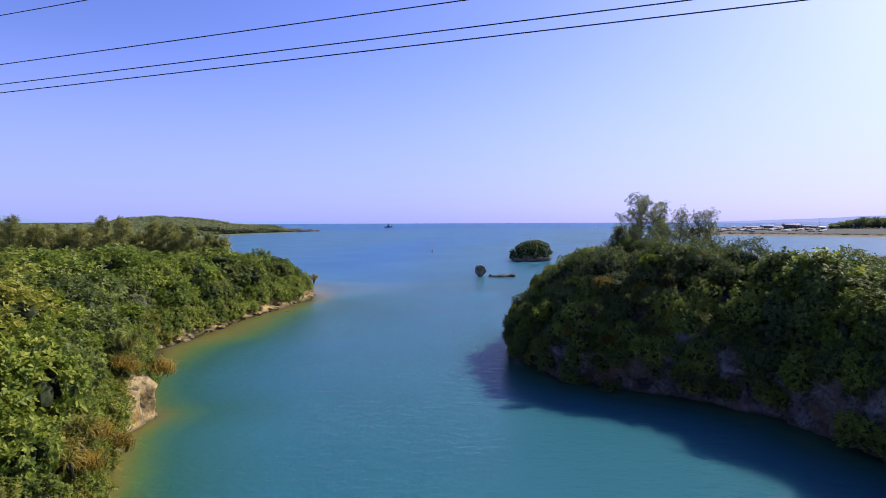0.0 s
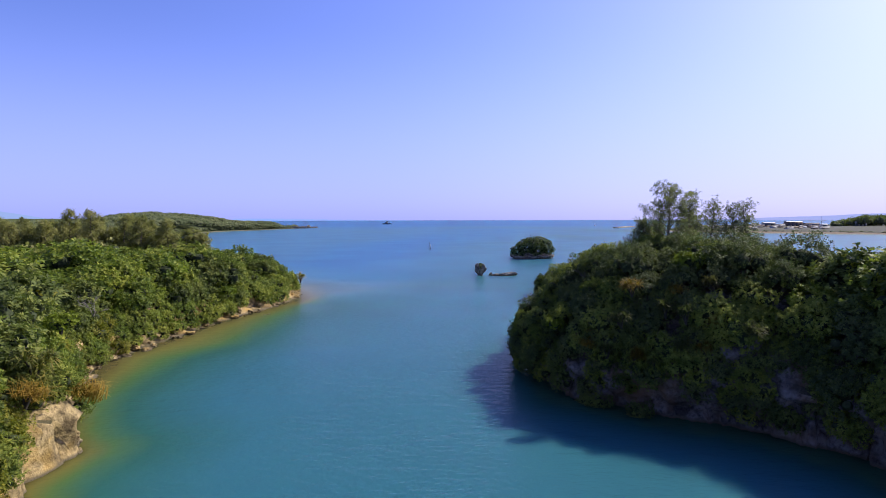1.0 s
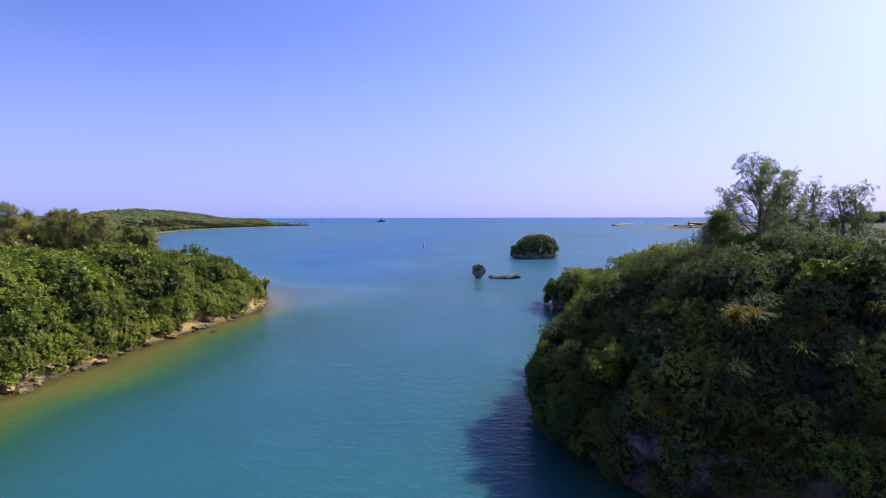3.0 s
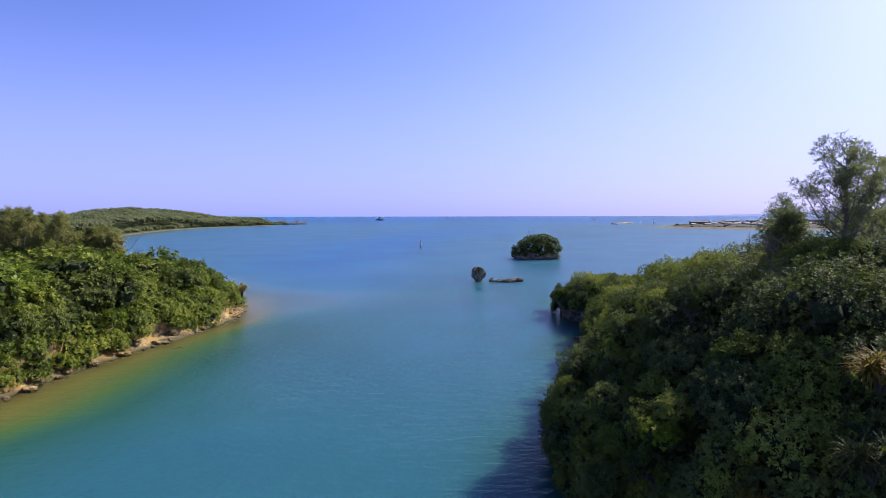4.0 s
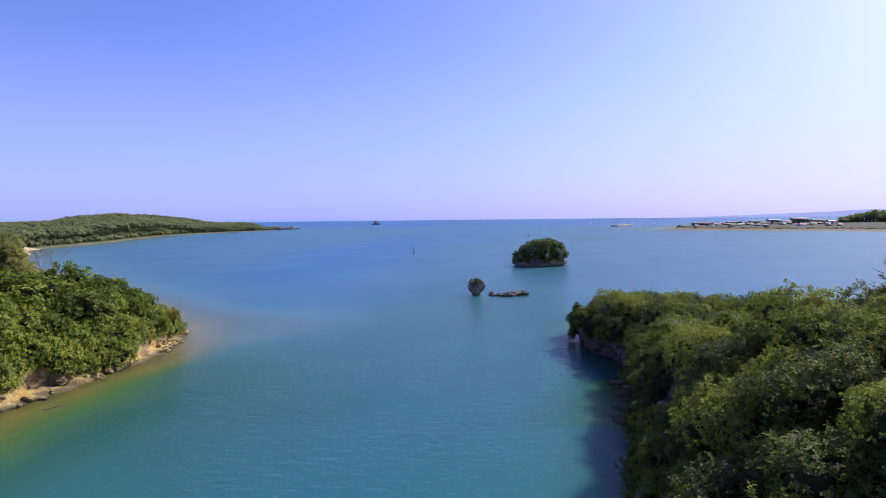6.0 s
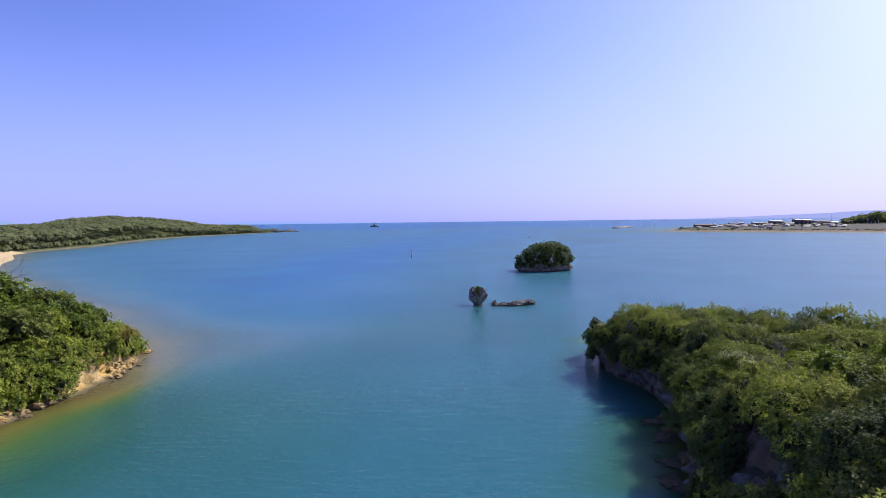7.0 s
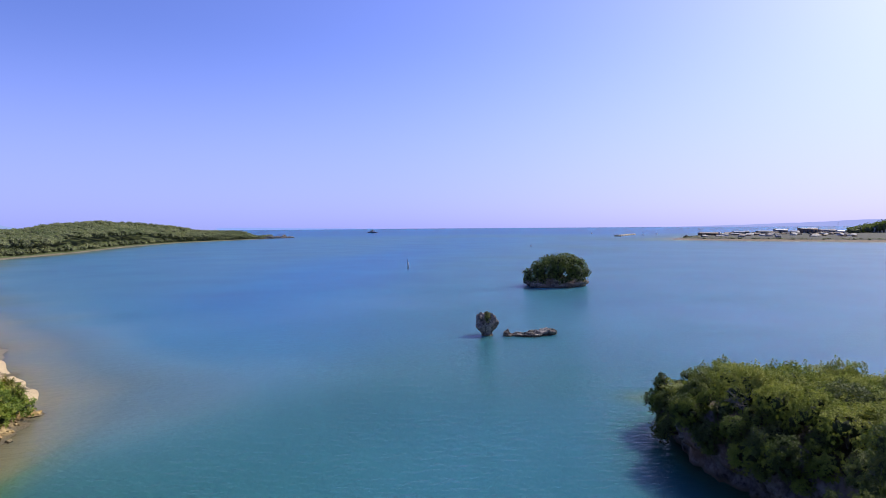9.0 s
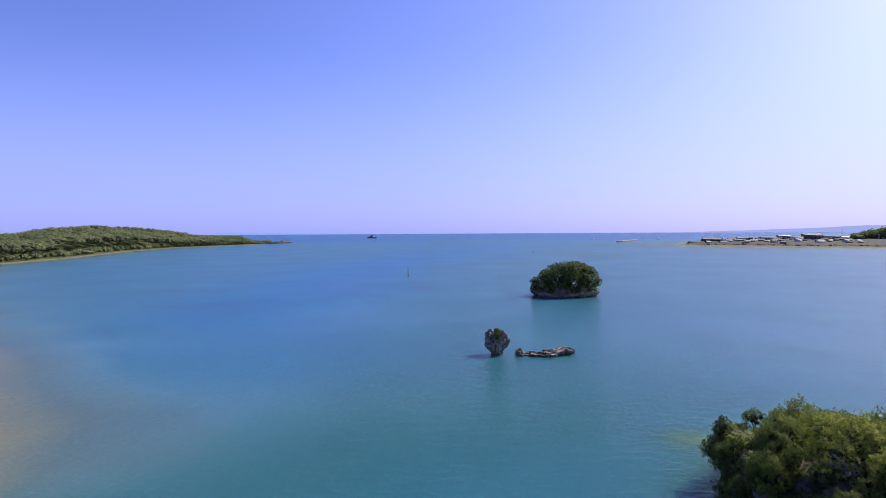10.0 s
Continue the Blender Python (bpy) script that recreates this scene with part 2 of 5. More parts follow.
def rock_material(name, pale, dark, warm, soil):
    """Weathered reef limestone: pale and pitted, stained dark, with soil and litter on flat tops."""
    m, nt, p, out = material(name)
    fine = world_noise(nt, 3.2, 8, 0.68)
    mid = world_noise(nt, 0.7, 5, 0.6)
    warmth = world_noise(nt, 0.33, 3)
    r = ramp(nt, [(0.32, dark), (0.52, pale), (0.8, tuple(min(1, c * 1.25) for c in pale))], fine)
    stain = ramp(nt, [(0.38, (0.32, 0.31, 0.3)), (0.56, (1, 1, 1))], mid)
    c = mixed(nt, r.outputs[0], stain.outputs[0], 1.0, "MULTIPLY")
    wf = ramp(nt, [(0.5, (0, 0, 0)), (0.68, (0.75, 0.75, 0.75))], warmth)
    c = mixed(nt, c, warm, wf.outputs[0])
    geo = nt.nodes.new("ShaderNodeNewGeometry")
    sep = nt.nodes.new("ShaderNodeSeparateXYZ")
    nt.links.new(geo.outputs["True Normal"], sep.inputs[0])
    flat = ramp(nt, [(0.72, (0, 0, 0)), (0.9, (1, 1, 1))], sep.outputs["Z"])
    pos = nt.nodes.new("ShaderNodeSeparateXYZ")
    nt.links.new(geo.outputs["Position"], pos.inputs[0])
    above = nt.nodes.new("ShaderNodeMapRange")
    above.inputs[1].default_value, above.inputs[2].default_value = 1.2, 2.4
    nt.links.new(pos.outputs["Z"], above.inputs[0])
    both = nt.nodes.new("ShaderNodeMath")
    both.operation = "MULTIPLY"
    nt.links.new(flat.outputs[0], both.inputs[0])
    nt.links.new(above.outputs[0], both.inputs[1])
    c = mixed(nt, c, soil, both.outputs[0])
    wet = nt.nodes.new("ShaderNodeMapRange")
    wet.inputs[1].default_value, wet.inputs[2].default_value = 0.28, 0.06
    nt.links.new(pos.outputs["Z"], wet.inputs[0])
    c = mixed(nt, c, (0.09, 0.075, 0.045), wet.outputs[0])
    nt.links.new(c, p.inputs["Base Color"])
    p.inputs["Roughness"].default_value = 0.9
    p.inputs["Specular IOR Level"].default_value = 0.15
    b = node(nt, "ShaderNodeBump", Strength=0.9, Distance=0.16)
    nt.links.new(fine, b.inputs["Height"])
    nt.links.new(b.outputs[0], p.inputs["Normal"])
    return m


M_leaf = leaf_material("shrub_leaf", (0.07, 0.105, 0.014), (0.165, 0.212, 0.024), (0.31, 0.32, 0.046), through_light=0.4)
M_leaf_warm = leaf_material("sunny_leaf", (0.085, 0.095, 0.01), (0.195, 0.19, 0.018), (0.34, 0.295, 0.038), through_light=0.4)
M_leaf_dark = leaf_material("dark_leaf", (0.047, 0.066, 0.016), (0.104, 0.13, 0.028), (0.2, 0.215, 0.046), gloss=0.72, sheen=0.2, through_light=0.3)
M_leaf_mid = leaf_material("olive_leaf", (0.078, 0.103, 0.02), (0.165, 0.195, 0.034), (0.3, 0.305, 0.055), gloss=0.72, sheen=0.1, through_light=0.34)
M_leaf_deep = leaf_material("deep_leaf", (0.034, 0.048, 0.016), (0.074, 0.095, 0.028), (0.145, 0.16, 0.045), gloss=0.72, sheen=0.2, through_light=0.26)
M_lime = leaf_material("lime_leaf", (0.08, 0.12, 0.008), (0.14, 0.185, 0.01), (0.2, 0.235, 0.015))
# Paler and greyer leaves: distance haze is put into their colour.
M_leaf_far = leaf_material("hazed_wood_leaf", (0.1, 0.125, 0.06), (0.18, 0.2, 0.095), (0.28, 0.285, 0.14), patch=0.03, through_light=0.45)
M_needle = leaf_material("needle", (0.14, 0.142, 0.042), (0.23, 0.225, 0.07), (0.34, 0.315, 0.11), gloss=0.7, through_light=0.5)
M_needle_dark = leaf_material("dark_needle", (0.075, 0.085, 0.04), (0.13, 0.14, 0.065), (0.21, 0.21, 0.1), gloss=0.7, through_light=0.5)
M_strap = leaf_material("strap_leaf", (0.06, 0.07, 0.012), (0.15, 0.14, 0.024), (0.28, 0.2, 0.04))
M_strap_dark = leaf_material("dull_strap_leaf", (0.045, 0.055, 0.018), (0.078, 0.084, 0.025), (0.14, 0.105, 0.034), sheen=0.08)
M_dry = leaf_material("dry_leaf", (0.085, 0.06, 0.01), (0.17, 0.11, 0.014), (0.29, 0.175, 0.03), sheen=0.08)
M_grass = leaf_material("coarse_grass", (0.08, 0.1, 0.015), (0.16, 0.18, 0.025), (0.26, 0.26, 0.05))
# Shade inside the crowns, put in as a dark colour on the inner balls.
M_inside = plain("inner_shade", (0.036, 0.046, 0.018), 0.9, 0.4, 4.0, 0.6)
# Inner ball colour for far plants, lifted by the same painted haze.
M_inside_far = plain("far_inner_shade", (0.09, 0.1, 0.05), 0.9, 0.4, 0.6, 0.6)
M_bark = plain("bark", (0.16, 0.13, 0.1), 0.85, 0.35, 6.0, 0.5)
M_bark_dark = plain("dark_bark", (0.06, 0.05, 0.035), 0.85, 0.35, 6.0, 0.5)
M_dead = plain("dead_wood", (0.2, 0.18, 0.155), 0.8, 0.25, 8.0, 0.4)
M_rock = rock_material("limestone", (0.34, 0.255, 0.125), (0.11, 0.08, 0.04), (0.44, 0.28, 0.075), (0.07, 0.06, 0.03))
M_nose = rock_material("pale_limestone", (0.4, 0.32, 0.2), (0.11, 0.08, 0.045), (0.44, 0.22, 0.04), (0.09, 0.07, 0.035))
M_reef = rock_material("reef_limestone", (0.31, 0.275, 0.225), (0.05, 0.045, 0.04), (0.2, 0.14, 0.09), (0.08, 0.07, 0.05))
# Headland rock: dark staining and the cliff's shade are both in this colour.
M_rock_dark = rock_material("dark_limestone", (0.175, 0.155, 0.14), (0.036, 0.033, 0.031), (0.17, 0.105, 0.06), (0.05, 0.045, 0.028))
M_sand = plain("coral_sand", (0.47, 0.365, 0.21), 0.9, 0.12, 2.0, 0.1)


def shore_material(name, low, high, edge):
    """Pale strand below, dark soil and scrub litter above a height."""
    m, nt, p, out = material(name)
    geo = nt.nodes.new("ShaderNodeNewGeometry")
    pos = nt.nodes.new("ShaderNodeSeparateXYZ")
    nt.links.new(geo.outputs["Position"], pos.inputs[0])
    mr = nt.nodes.new("ShaderNodeMapRange")
    mr.inputs[1].default_value, mr.inputs[2].default_value = edge, edge + 0.3
    nt.links.new(pos.outputs["Z"], mr.inputs[0])
    f = world_noise(nt, 0.4, 5)
    tone = ramp(nt, [(0.3, (0.7, 0.7, 0.7)), (0.7, (1.2, 1.2, 1.2))], f)
    c = mixed(nt, low, high, mr.outputs[0])
    nt.links.new(mixed(nt, c, tone.outputs[0], 1.0, "MULTIPLY"), p.inputs["Base Color"])
    p.inputs["Roughness"].default_value = 0.95
    p.inputs["Specular IOR Level"].default_value = 0.06
    return m


M_shore = shore_material("wooded_shore", (0.16, 0.14, 0.1), (0.07, 0.085, 0.035), 0.25)
M_spit = shore_material("spit_ground", (0.19, 0.15, 0.1), (0.08, 0.08, 0.062), 1.1)
M_far_ground = plain("far_ground", (0.33, 0.28, 0.2), 0.9, 0.25, 0.05, 0.1)
M_white = plain("white_paint", (0.6, 0.6, 0.58), 0.5, 0.12, 0.6, 0.03)
M_tan = plain("tan_board", (0.27, 0.21, 0.14), 0.8, 0.25, 0.6, 0.1)
M_grey = plain("grey_concrete", (0.29, 0.28, 0.265), 0.8, 0.25, 0.5, 0.1)
M_rust = plain("brown_cladding", (0.2, 0.145, 0.105), 0.7, 0.3, 0.7, 0.1)
M_blue = plain("dark_blue_steel", (0.05, 0.075, 0.13), 0.5, 0.2, 0.6, 0.05)
M_dark = plain("dark_steel", (0.045, 0.045, 0.05), 0.5, 0.3, 1.0, 0.05)
M_wire = plain("wire", (0.02, 0.02, 0.022), 0.5, 0.2, 2.0, 0.0)

# ---------------------------------------------------------------- the plan: shore lines, heights
LEFT = [(-10, -60), (-12, -10), (-14, 8), (-17, 18), (-19.6, 27), (-23, 35), (-23, 39.8), (-25.5, 42.5), (-29, 48), (-33, 57),
        (-34.6, 64), (-33.6, 72), (-32.4, 82), (-31.3, 90), (-29.3, 97), (-27.8, 105), (-27.2, 112), (-27.5, 114.8), (-28.4, 118), (-29.9, 121.3),
        (-32.2, 125), (-35.2, 129), (-39.8, 133.6), (-46, 140), (-56, 151), (-86, 181), (-125, 225), (-160, 272), (-178, 304), (-205, 340), (-216, 380),
        (-223, 445), (-252, 560), (-263, 685), (-240, 790), (-225, 860), (-232, 940), (-245, 985), (-300, 960), (-420, 960),
        (-1600, 1200), (-1600, -60)]
RIGHT = [(30, -60), (31, 0), (30, 22), (28, 31), (26, 38.5), (22, 43), (16, 46.5), (11, 51.2), (9, 57.5), (8.8, 64.5), (11.5, 71),
         (14.5, 79), (16, 86), (18.3, 93), (20.2, 99), (19.9, 105), (18.7, 111), (19.2, 116.5), (22, 119.5), (28, 118), (34, 109),
         (40, 97), (50, 84), (64, 66), (90, 40), (140, 0), (140, -60)]
SPIT = [(248, 665), (262, 640), (300, 598), (378, 535), (450, 450), (700, 330), (1400, 300), (1400, 1100), (700, 1080), (440, 990), (312, 770)]
CHANNEL = [(-30, 152), (-36, 184), (-30, 254), (-18, 360), (20, 500), (60, 800)]


def steep_left(y):
    return smooth01(52, 42, y)


def ground_left(x, y, d):
    near = np.interp(d, [-8, -2, -0.4, 0, 0.3, 0.8, 2, 4, 8, 25], [-3, -1.4, -0.5, -0.1, 1.5, 2.8, 4.0, 5.0, 5.8, 6.4])
    low = np.interp(d, [-8, -2, -0.4, 0, 0.8, 1.3, 2.0, 4, 8, 25], [-2, -0.5, -0.15, 0.02, 0.4, 0.65, 2.4, 4.2, 5.6, 6.2])
    beach = np.interp(d, [-20, -2, 0, 4, 10, 30], [-1.2, -0.2, 0.02, 0.7, 1.4, 4.5])
    s = steep_left(y)
    g = near * s + low * (1 - s)
    b = smooth01(114, 123.5, y)
    return g * (1 - b) + beach * b


def cap_right(y):
    return np.interp(y, [0, 45, 60, 68, 74, 80, 86, 91, 97, 105, 114, 120], [13, 12.8, 13.2, 12.8, 11.4, 8.7, 7.3, 6.6, 6.7, 6.8, 6.0, 4.1])


def ground_right(x, y, d):
    steep = np.interp(d, [-8, -2, -0.4, 0, 0.35, 0.9, 1.8, 3.4, 6, 12], [-5, -2, -0.9, -0.15, 2.3, 4.4, 6.6, 8.2, 9.2, 10.5])
    slope = np.interp(d, [-8, -2, -0.4, 0, 0.35, 0.9, 2, 4, 7, 12], [-4, -1.6, -0.7, -0.15, 1.7, 3.2, 4.9, 7.2, 9.0, 10.8])
    s = smooth01(57, 50, y)
    return np.minimum(steep * s + slope * (1 - s), np.maximum(cap_right(y) - 3.0 - 2.4 * smooth01(25, 34, x) * smooth01(95, 75, y) - 1.4 * smooth01(36, 52, x), 1.2))


def wood_height(y, d):
    """Tree tops on the cape: a long ridge that runs slantwise inland, a step down, a low tail and the tip."""
    return np.interp(y - 1.9 * d, [150, 300, 395, 440, 515, 590, 640, 665, 700, 805, 825, 840, 880, 940], [13, 13.5, 15.5, 19.5, 23.2, 22, 19, 16.5, 12.8, 11, 8.5, 5, 3, 2])


def terrain(name, x0, x1, y0, y1, step, poly, height, mat, rough, label, lowest=-2.0, lip=0.7):
    xs, ys = np.arange(x0, x1 + step, step), np.arange(y0, y1 + step, step)
    X, Y = [a.ravel() for a in np.meshgrid(xs, ys)]
    wob = 0.55 * noise2(X, Y, 0.45, 1) + 0.3 * noise2(X, Y, 1.3, 2)
    d0 = inland(poly, X, Y)
    d = d0 + wob * rough
    Z = height(X, Y, d)
    e = 0.3
    gx = (inland(poly, X + e, Y) - d0) / e
    gy = (inland(poly, X, Y + e) - d0) / e
    out = rough * lip * (np.exp(-((Z - 2.7) / 1.1) ** 2) * 1.1 - np.exp(-((Z - 0.7) / 0.45) ** 2) * 0.6)
    P = np.stack([X, Y, Z], 1)
    wall = smooth01(0.0, 0.6, Z) * rough
    V = P.copy()
    V[:, 0] += -gx * out + wall * 0.3 * vnoise(P, 1.1, 11)
    V[:, 1] += -gy * out + wall * 0.3 * vnoise(P, 1.1, 12)
    V[:, 2] += wall * (0.28 * vnoise(P, 0.9, 13) + 0.2 * vnoise(P, 2.3, 14))
    bands = wall * 0.32 * vnoise(P * np.array((0.25, 0.25, 2.4)), 1.0, 17)
    V[:, 0] += -gx * bands
    V[:, 1] += -gy * bands
    V[:, 2] += smooth01(-0.15, 0.25, Z) * rough * (0.16 * vnoise(P, 1.9, 18) + 0.14 * vnoise(P, 4.3, 19))
    V[:, 0] += wall * 0.2 * vnoise(P, 2.6, 15)
    V[:, 1] += wall * 0.2 * vnoise(P, 2.6, 16)
    nx, ny = len(xs), len(ys)
    i = (np.arange(ny - 1)[:, None] * nx + np.arange(nx - 1)[None, :]).ravel()
    F = np.stack([i, i + 1, i + nx + 1, i + nx], 1)
    F = F[(Z[F].max(1) > lowest)]
    used = np.zeros(len(V), bool)
    used[F] = True
    remap = np.cumsum(used) - 1
    ob = new(name, np_mesh(name, V[used], remap[F], [mat]))
    return tagged(ob, label, "ground", kind="structure")


terrain("ground_left_bank", -66, -8, -12, 136, 0.4, LEFT, ground_left, M_rock, 1.0, "low limestone bank under dense green coastal shrubs")
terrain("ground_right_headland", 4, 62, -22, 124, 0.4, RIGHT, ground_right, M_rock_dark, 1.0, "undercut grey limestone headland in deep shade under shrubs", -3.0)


def cliff_face(name, line, mat, tall, label):
    """A weathered rock face along a shore line: cut back by the waves at its foot, jutting above, in rough beds."""
    P = np.array(line, float)
    seg = np.hypot(*(P[1:] - P[:-1]).T)
    at = np.concatenate([[0], np.cumsum(seg)])
    q = np.arange(0, at[-1], 0.16)
    xy = np.stack([np.interp(q, at, P[:, 0]), np.interp(q, at, P[:, 1])], 1)
    k = np.ones(17) / 17
    pad = np.pad(xy, ((8, 8), (0, 0)), mode="edge")
    xy = np.stack([np.convolve(pad[:, 0], k, "valid"), np.convolve(pad[:, 1], k, "valid")], 1)
    tan = np.gradient(xy, axis=0)
    tan /= np.linalg.norm(tan, axis=1)[:, None] + 1e-9
    out = np.stack([-tan[:, 1], tan[:, 0]], 1)
    zs = np.array([-1.6, -0.7, -0.1, 0.2, 0.45, 0.7, 0.95, 1.2, 1.45, 1.7, 1.95, 2.2, 2.5, 2.8, 3.15, 3.5, 3.9, 4.3])
    zs = np.interp(np.arange(0, 17.01, 0.5), np.arange(18), zs)
    prof = np.interp(zs, [-1.6, -0.1, 0.5, 0.95, 1.5, 2.3, 3.0, 3.6, 4.3], [0.1, -0.35, -0.45, -0.2, 0.3, 0.6, 0.45, 0.0, -1.2])
    n, m = len(q), len(zs)
    X = np.repeat(xy, m, 0)
    O = np.repeat(out, m, 0)
    grow = np.repeat(tall(xy[:, 1]) * (1 + 0.18 * noise2(q, q * 0, 0.16, 31)), m)
    Z0 = np.tile(zs, n)
    Z = np.where(Z0 > 0.5, 0.5 + (Z0 - 0.5) * grow, Z0)
    B = np.stack([X[:, 0], X[:, 1], Z], 1)
    lump = 0.5 * vnoise(B, 0.45, 32) + 0.36 * vnoise(B, 1.2, 33) + 0.3 * vnoise(B, 2.6, 34) + 0.17 * vnoise(B, 5.5, 37)
    beds = 0.3 * vnoise(B * np.array((0.25, 0.25, 2.6)), 1.0, 35)
    off = np.tile(prof, n) + (lump + beds) * smooth01(-0.6, 0.5, Z)
    V = B.copy()
    V[:, :2] += O * off[:, None]
    V[:, 2] += 0.12 * vnoise(B, 1.7, 36) * smooth01(0.2, 0.8, Z)
    i = (np.arange(n - 1)[:, None] * m + np.arange(m - 1)[None, :]).ravel()
    F = np.stack([i, i + 1, i + m + 1, i + m], 1)
    tagged(new(name, np_mesh(name, V, F, [mat])), label, "cliff", kind="structure")


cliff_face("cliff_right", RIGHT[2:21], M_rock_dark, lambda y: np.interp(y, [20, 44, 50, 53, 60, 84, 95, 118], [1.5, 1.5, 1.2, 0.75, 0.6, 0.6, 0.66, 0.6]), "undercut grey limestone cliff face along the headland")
terrain("ground_left_shore", -900, -34, -58, 1000, 7.0, LEFT, lambda x, y, d: np.where(y < 60, -9 * smooth01(-69, -64, x), 0) + ground_left(x, np.maximum(y, 130), d) + smooth01(8, 80, d) * np.maximum(wood_height(y, d) - 12, 0) - smooth01(-63, -50, x) * smooth01(140, 125, y) * 3, M_shore, 0.0, "narrow pale strand below a wooded hill", -1.3)
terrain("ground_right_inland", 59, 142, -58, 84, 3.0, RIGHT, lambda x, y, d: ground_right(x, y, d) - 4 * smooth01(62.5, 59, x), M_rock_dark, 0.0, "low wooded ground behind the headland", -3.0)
terrain("ground_sand_spit", 230, 1400, 320, 1100, 9.0, SPIT, lambda x, y, d: np.interp(d, [-20, 0, 6, 20, 60], [-2, 0.0, 1.3, 2.4, 2.8]), M_spit, 0.0, "flat reclaimed sandy spit with yards and sheds", -1.3)

BEACHES = {"beach_near": (-60, -24, 117, 158, 0.5, 0.0), "beach_far": (-232, -150, 262, 358, 2.0, 0.3)}
for name, (x0, x1, y0, y1, st, lift) in BEACHES.items():
    terrain(name, x0, x1, y0, y1, st, LEFT, lambda x, y, d, lift=lift: np.interp(d + 0.5 * noise2(x, y, 0.3, 61), [-12, -2, 0, 4, 8, 12, 16], [-1.2, -0.15 + lift * 0.6, 0.06 + lift, 0.8 + lift, 1.3 + lift, 1.2 + lift, -2]) - 1.6 * smooth01(126, 118, y), M_sand, 0.0, "strip of pale coral sand beach", -0.8)

# ---------------------------------------------------------------- the sea, one sheet to the horizon
def stretched(lo, hi, step, ends):
    a = list(np.arange(lo, hi + step, step))
    s = step
    while a[-1] < ends[1]:
        s *= 1.22
        a.append(a[-1] + s)
    s = step
    while a[0] > ends[0]:
        s *= 1.22
        a.insert(0, a[0] - s)
    return np.array(a)


def depth_at(x, y):
    """Water depth in metres."""
    dl, dr, ds = -inland(LEFT, x, y), -inland(RIGHT, x, y), -inland(SPIT, x, y)
    w = noise2(x, y, 0.12, 21) * 1.0 + noise2(x, y, 0.045, 24) * 2.6 * smooth01(2, 7, dl)
    low = np.interp(dl * np.interp(y, [20, 50, 72, 96], [1.7, 1.4, 0.62, 0.52]) + w, [0, 1.4, 3.0, 5.0, 8.5, 15], [0, 0.4, 1.0, 2.1, 3.2, 4.3])
    flats = np.interp(dl + noise2(x, y, 0.12, 21) * 2.0, [0, 2.5, 6, 10, 18, 40, 90], [0, 0.35, 0.8, 1.6, 2.3, 3.1, 4.4])
    b = smooth01(108, 134, y) * (1 - 0.35 * smooth01(165, 200, y))
    d = low * (1 - b) + flats * b
    d = np.minimum(d, np.interp(dr + w, [0, 1.5, 5, 14], [1.8, 2.8, 4.0, 5.0]))
    d = np.minimum(d, np.interp(ds, [0, 20, 90], [0, 1.0, 4.5]))
    d = np.minimum(d, 0.8 + np.hypot(x - 20.6, y - 124.5) * 0.75)
    shelf = smooth01(82, 88, y) * smooth01(102, 98, y)
    d = np.where(dr < 9, np.minimum(d, 0.3 + dr * 0.5 + (1 - shelf) * 9), d)
    lagoon = 4.3 + 0.9 * noise2(x, y, 0.02, 22) + 0.5 * noise2(x, y, 0.07, 23)
    d = np.minimum(d, lagoon)
    cd = np.full(x.shape, 1e9)
    for (ax, ay), (bx, by) in zip(CHANNEL[:-1], CHANNEL[1:]):
        ex, ey = bx - ax, by - ay
        t = np.clip(((x - ax) * ex + (y - ay) * ey) / (ex * ex + ey * ey), 0, 1)
        cd = np.minimum(cd, np.hypot(x - ax - t * ex, y - ay - t * ey) / (18 + 0.08 * np.maximum(y - 120, 0)))
    d = d + np.exp(-cd ** 2) * 3.6 * smooth01(1.5, 3.5, d)
    return d + smooth01(700, 1600, np.hypot(x, y)) * 8


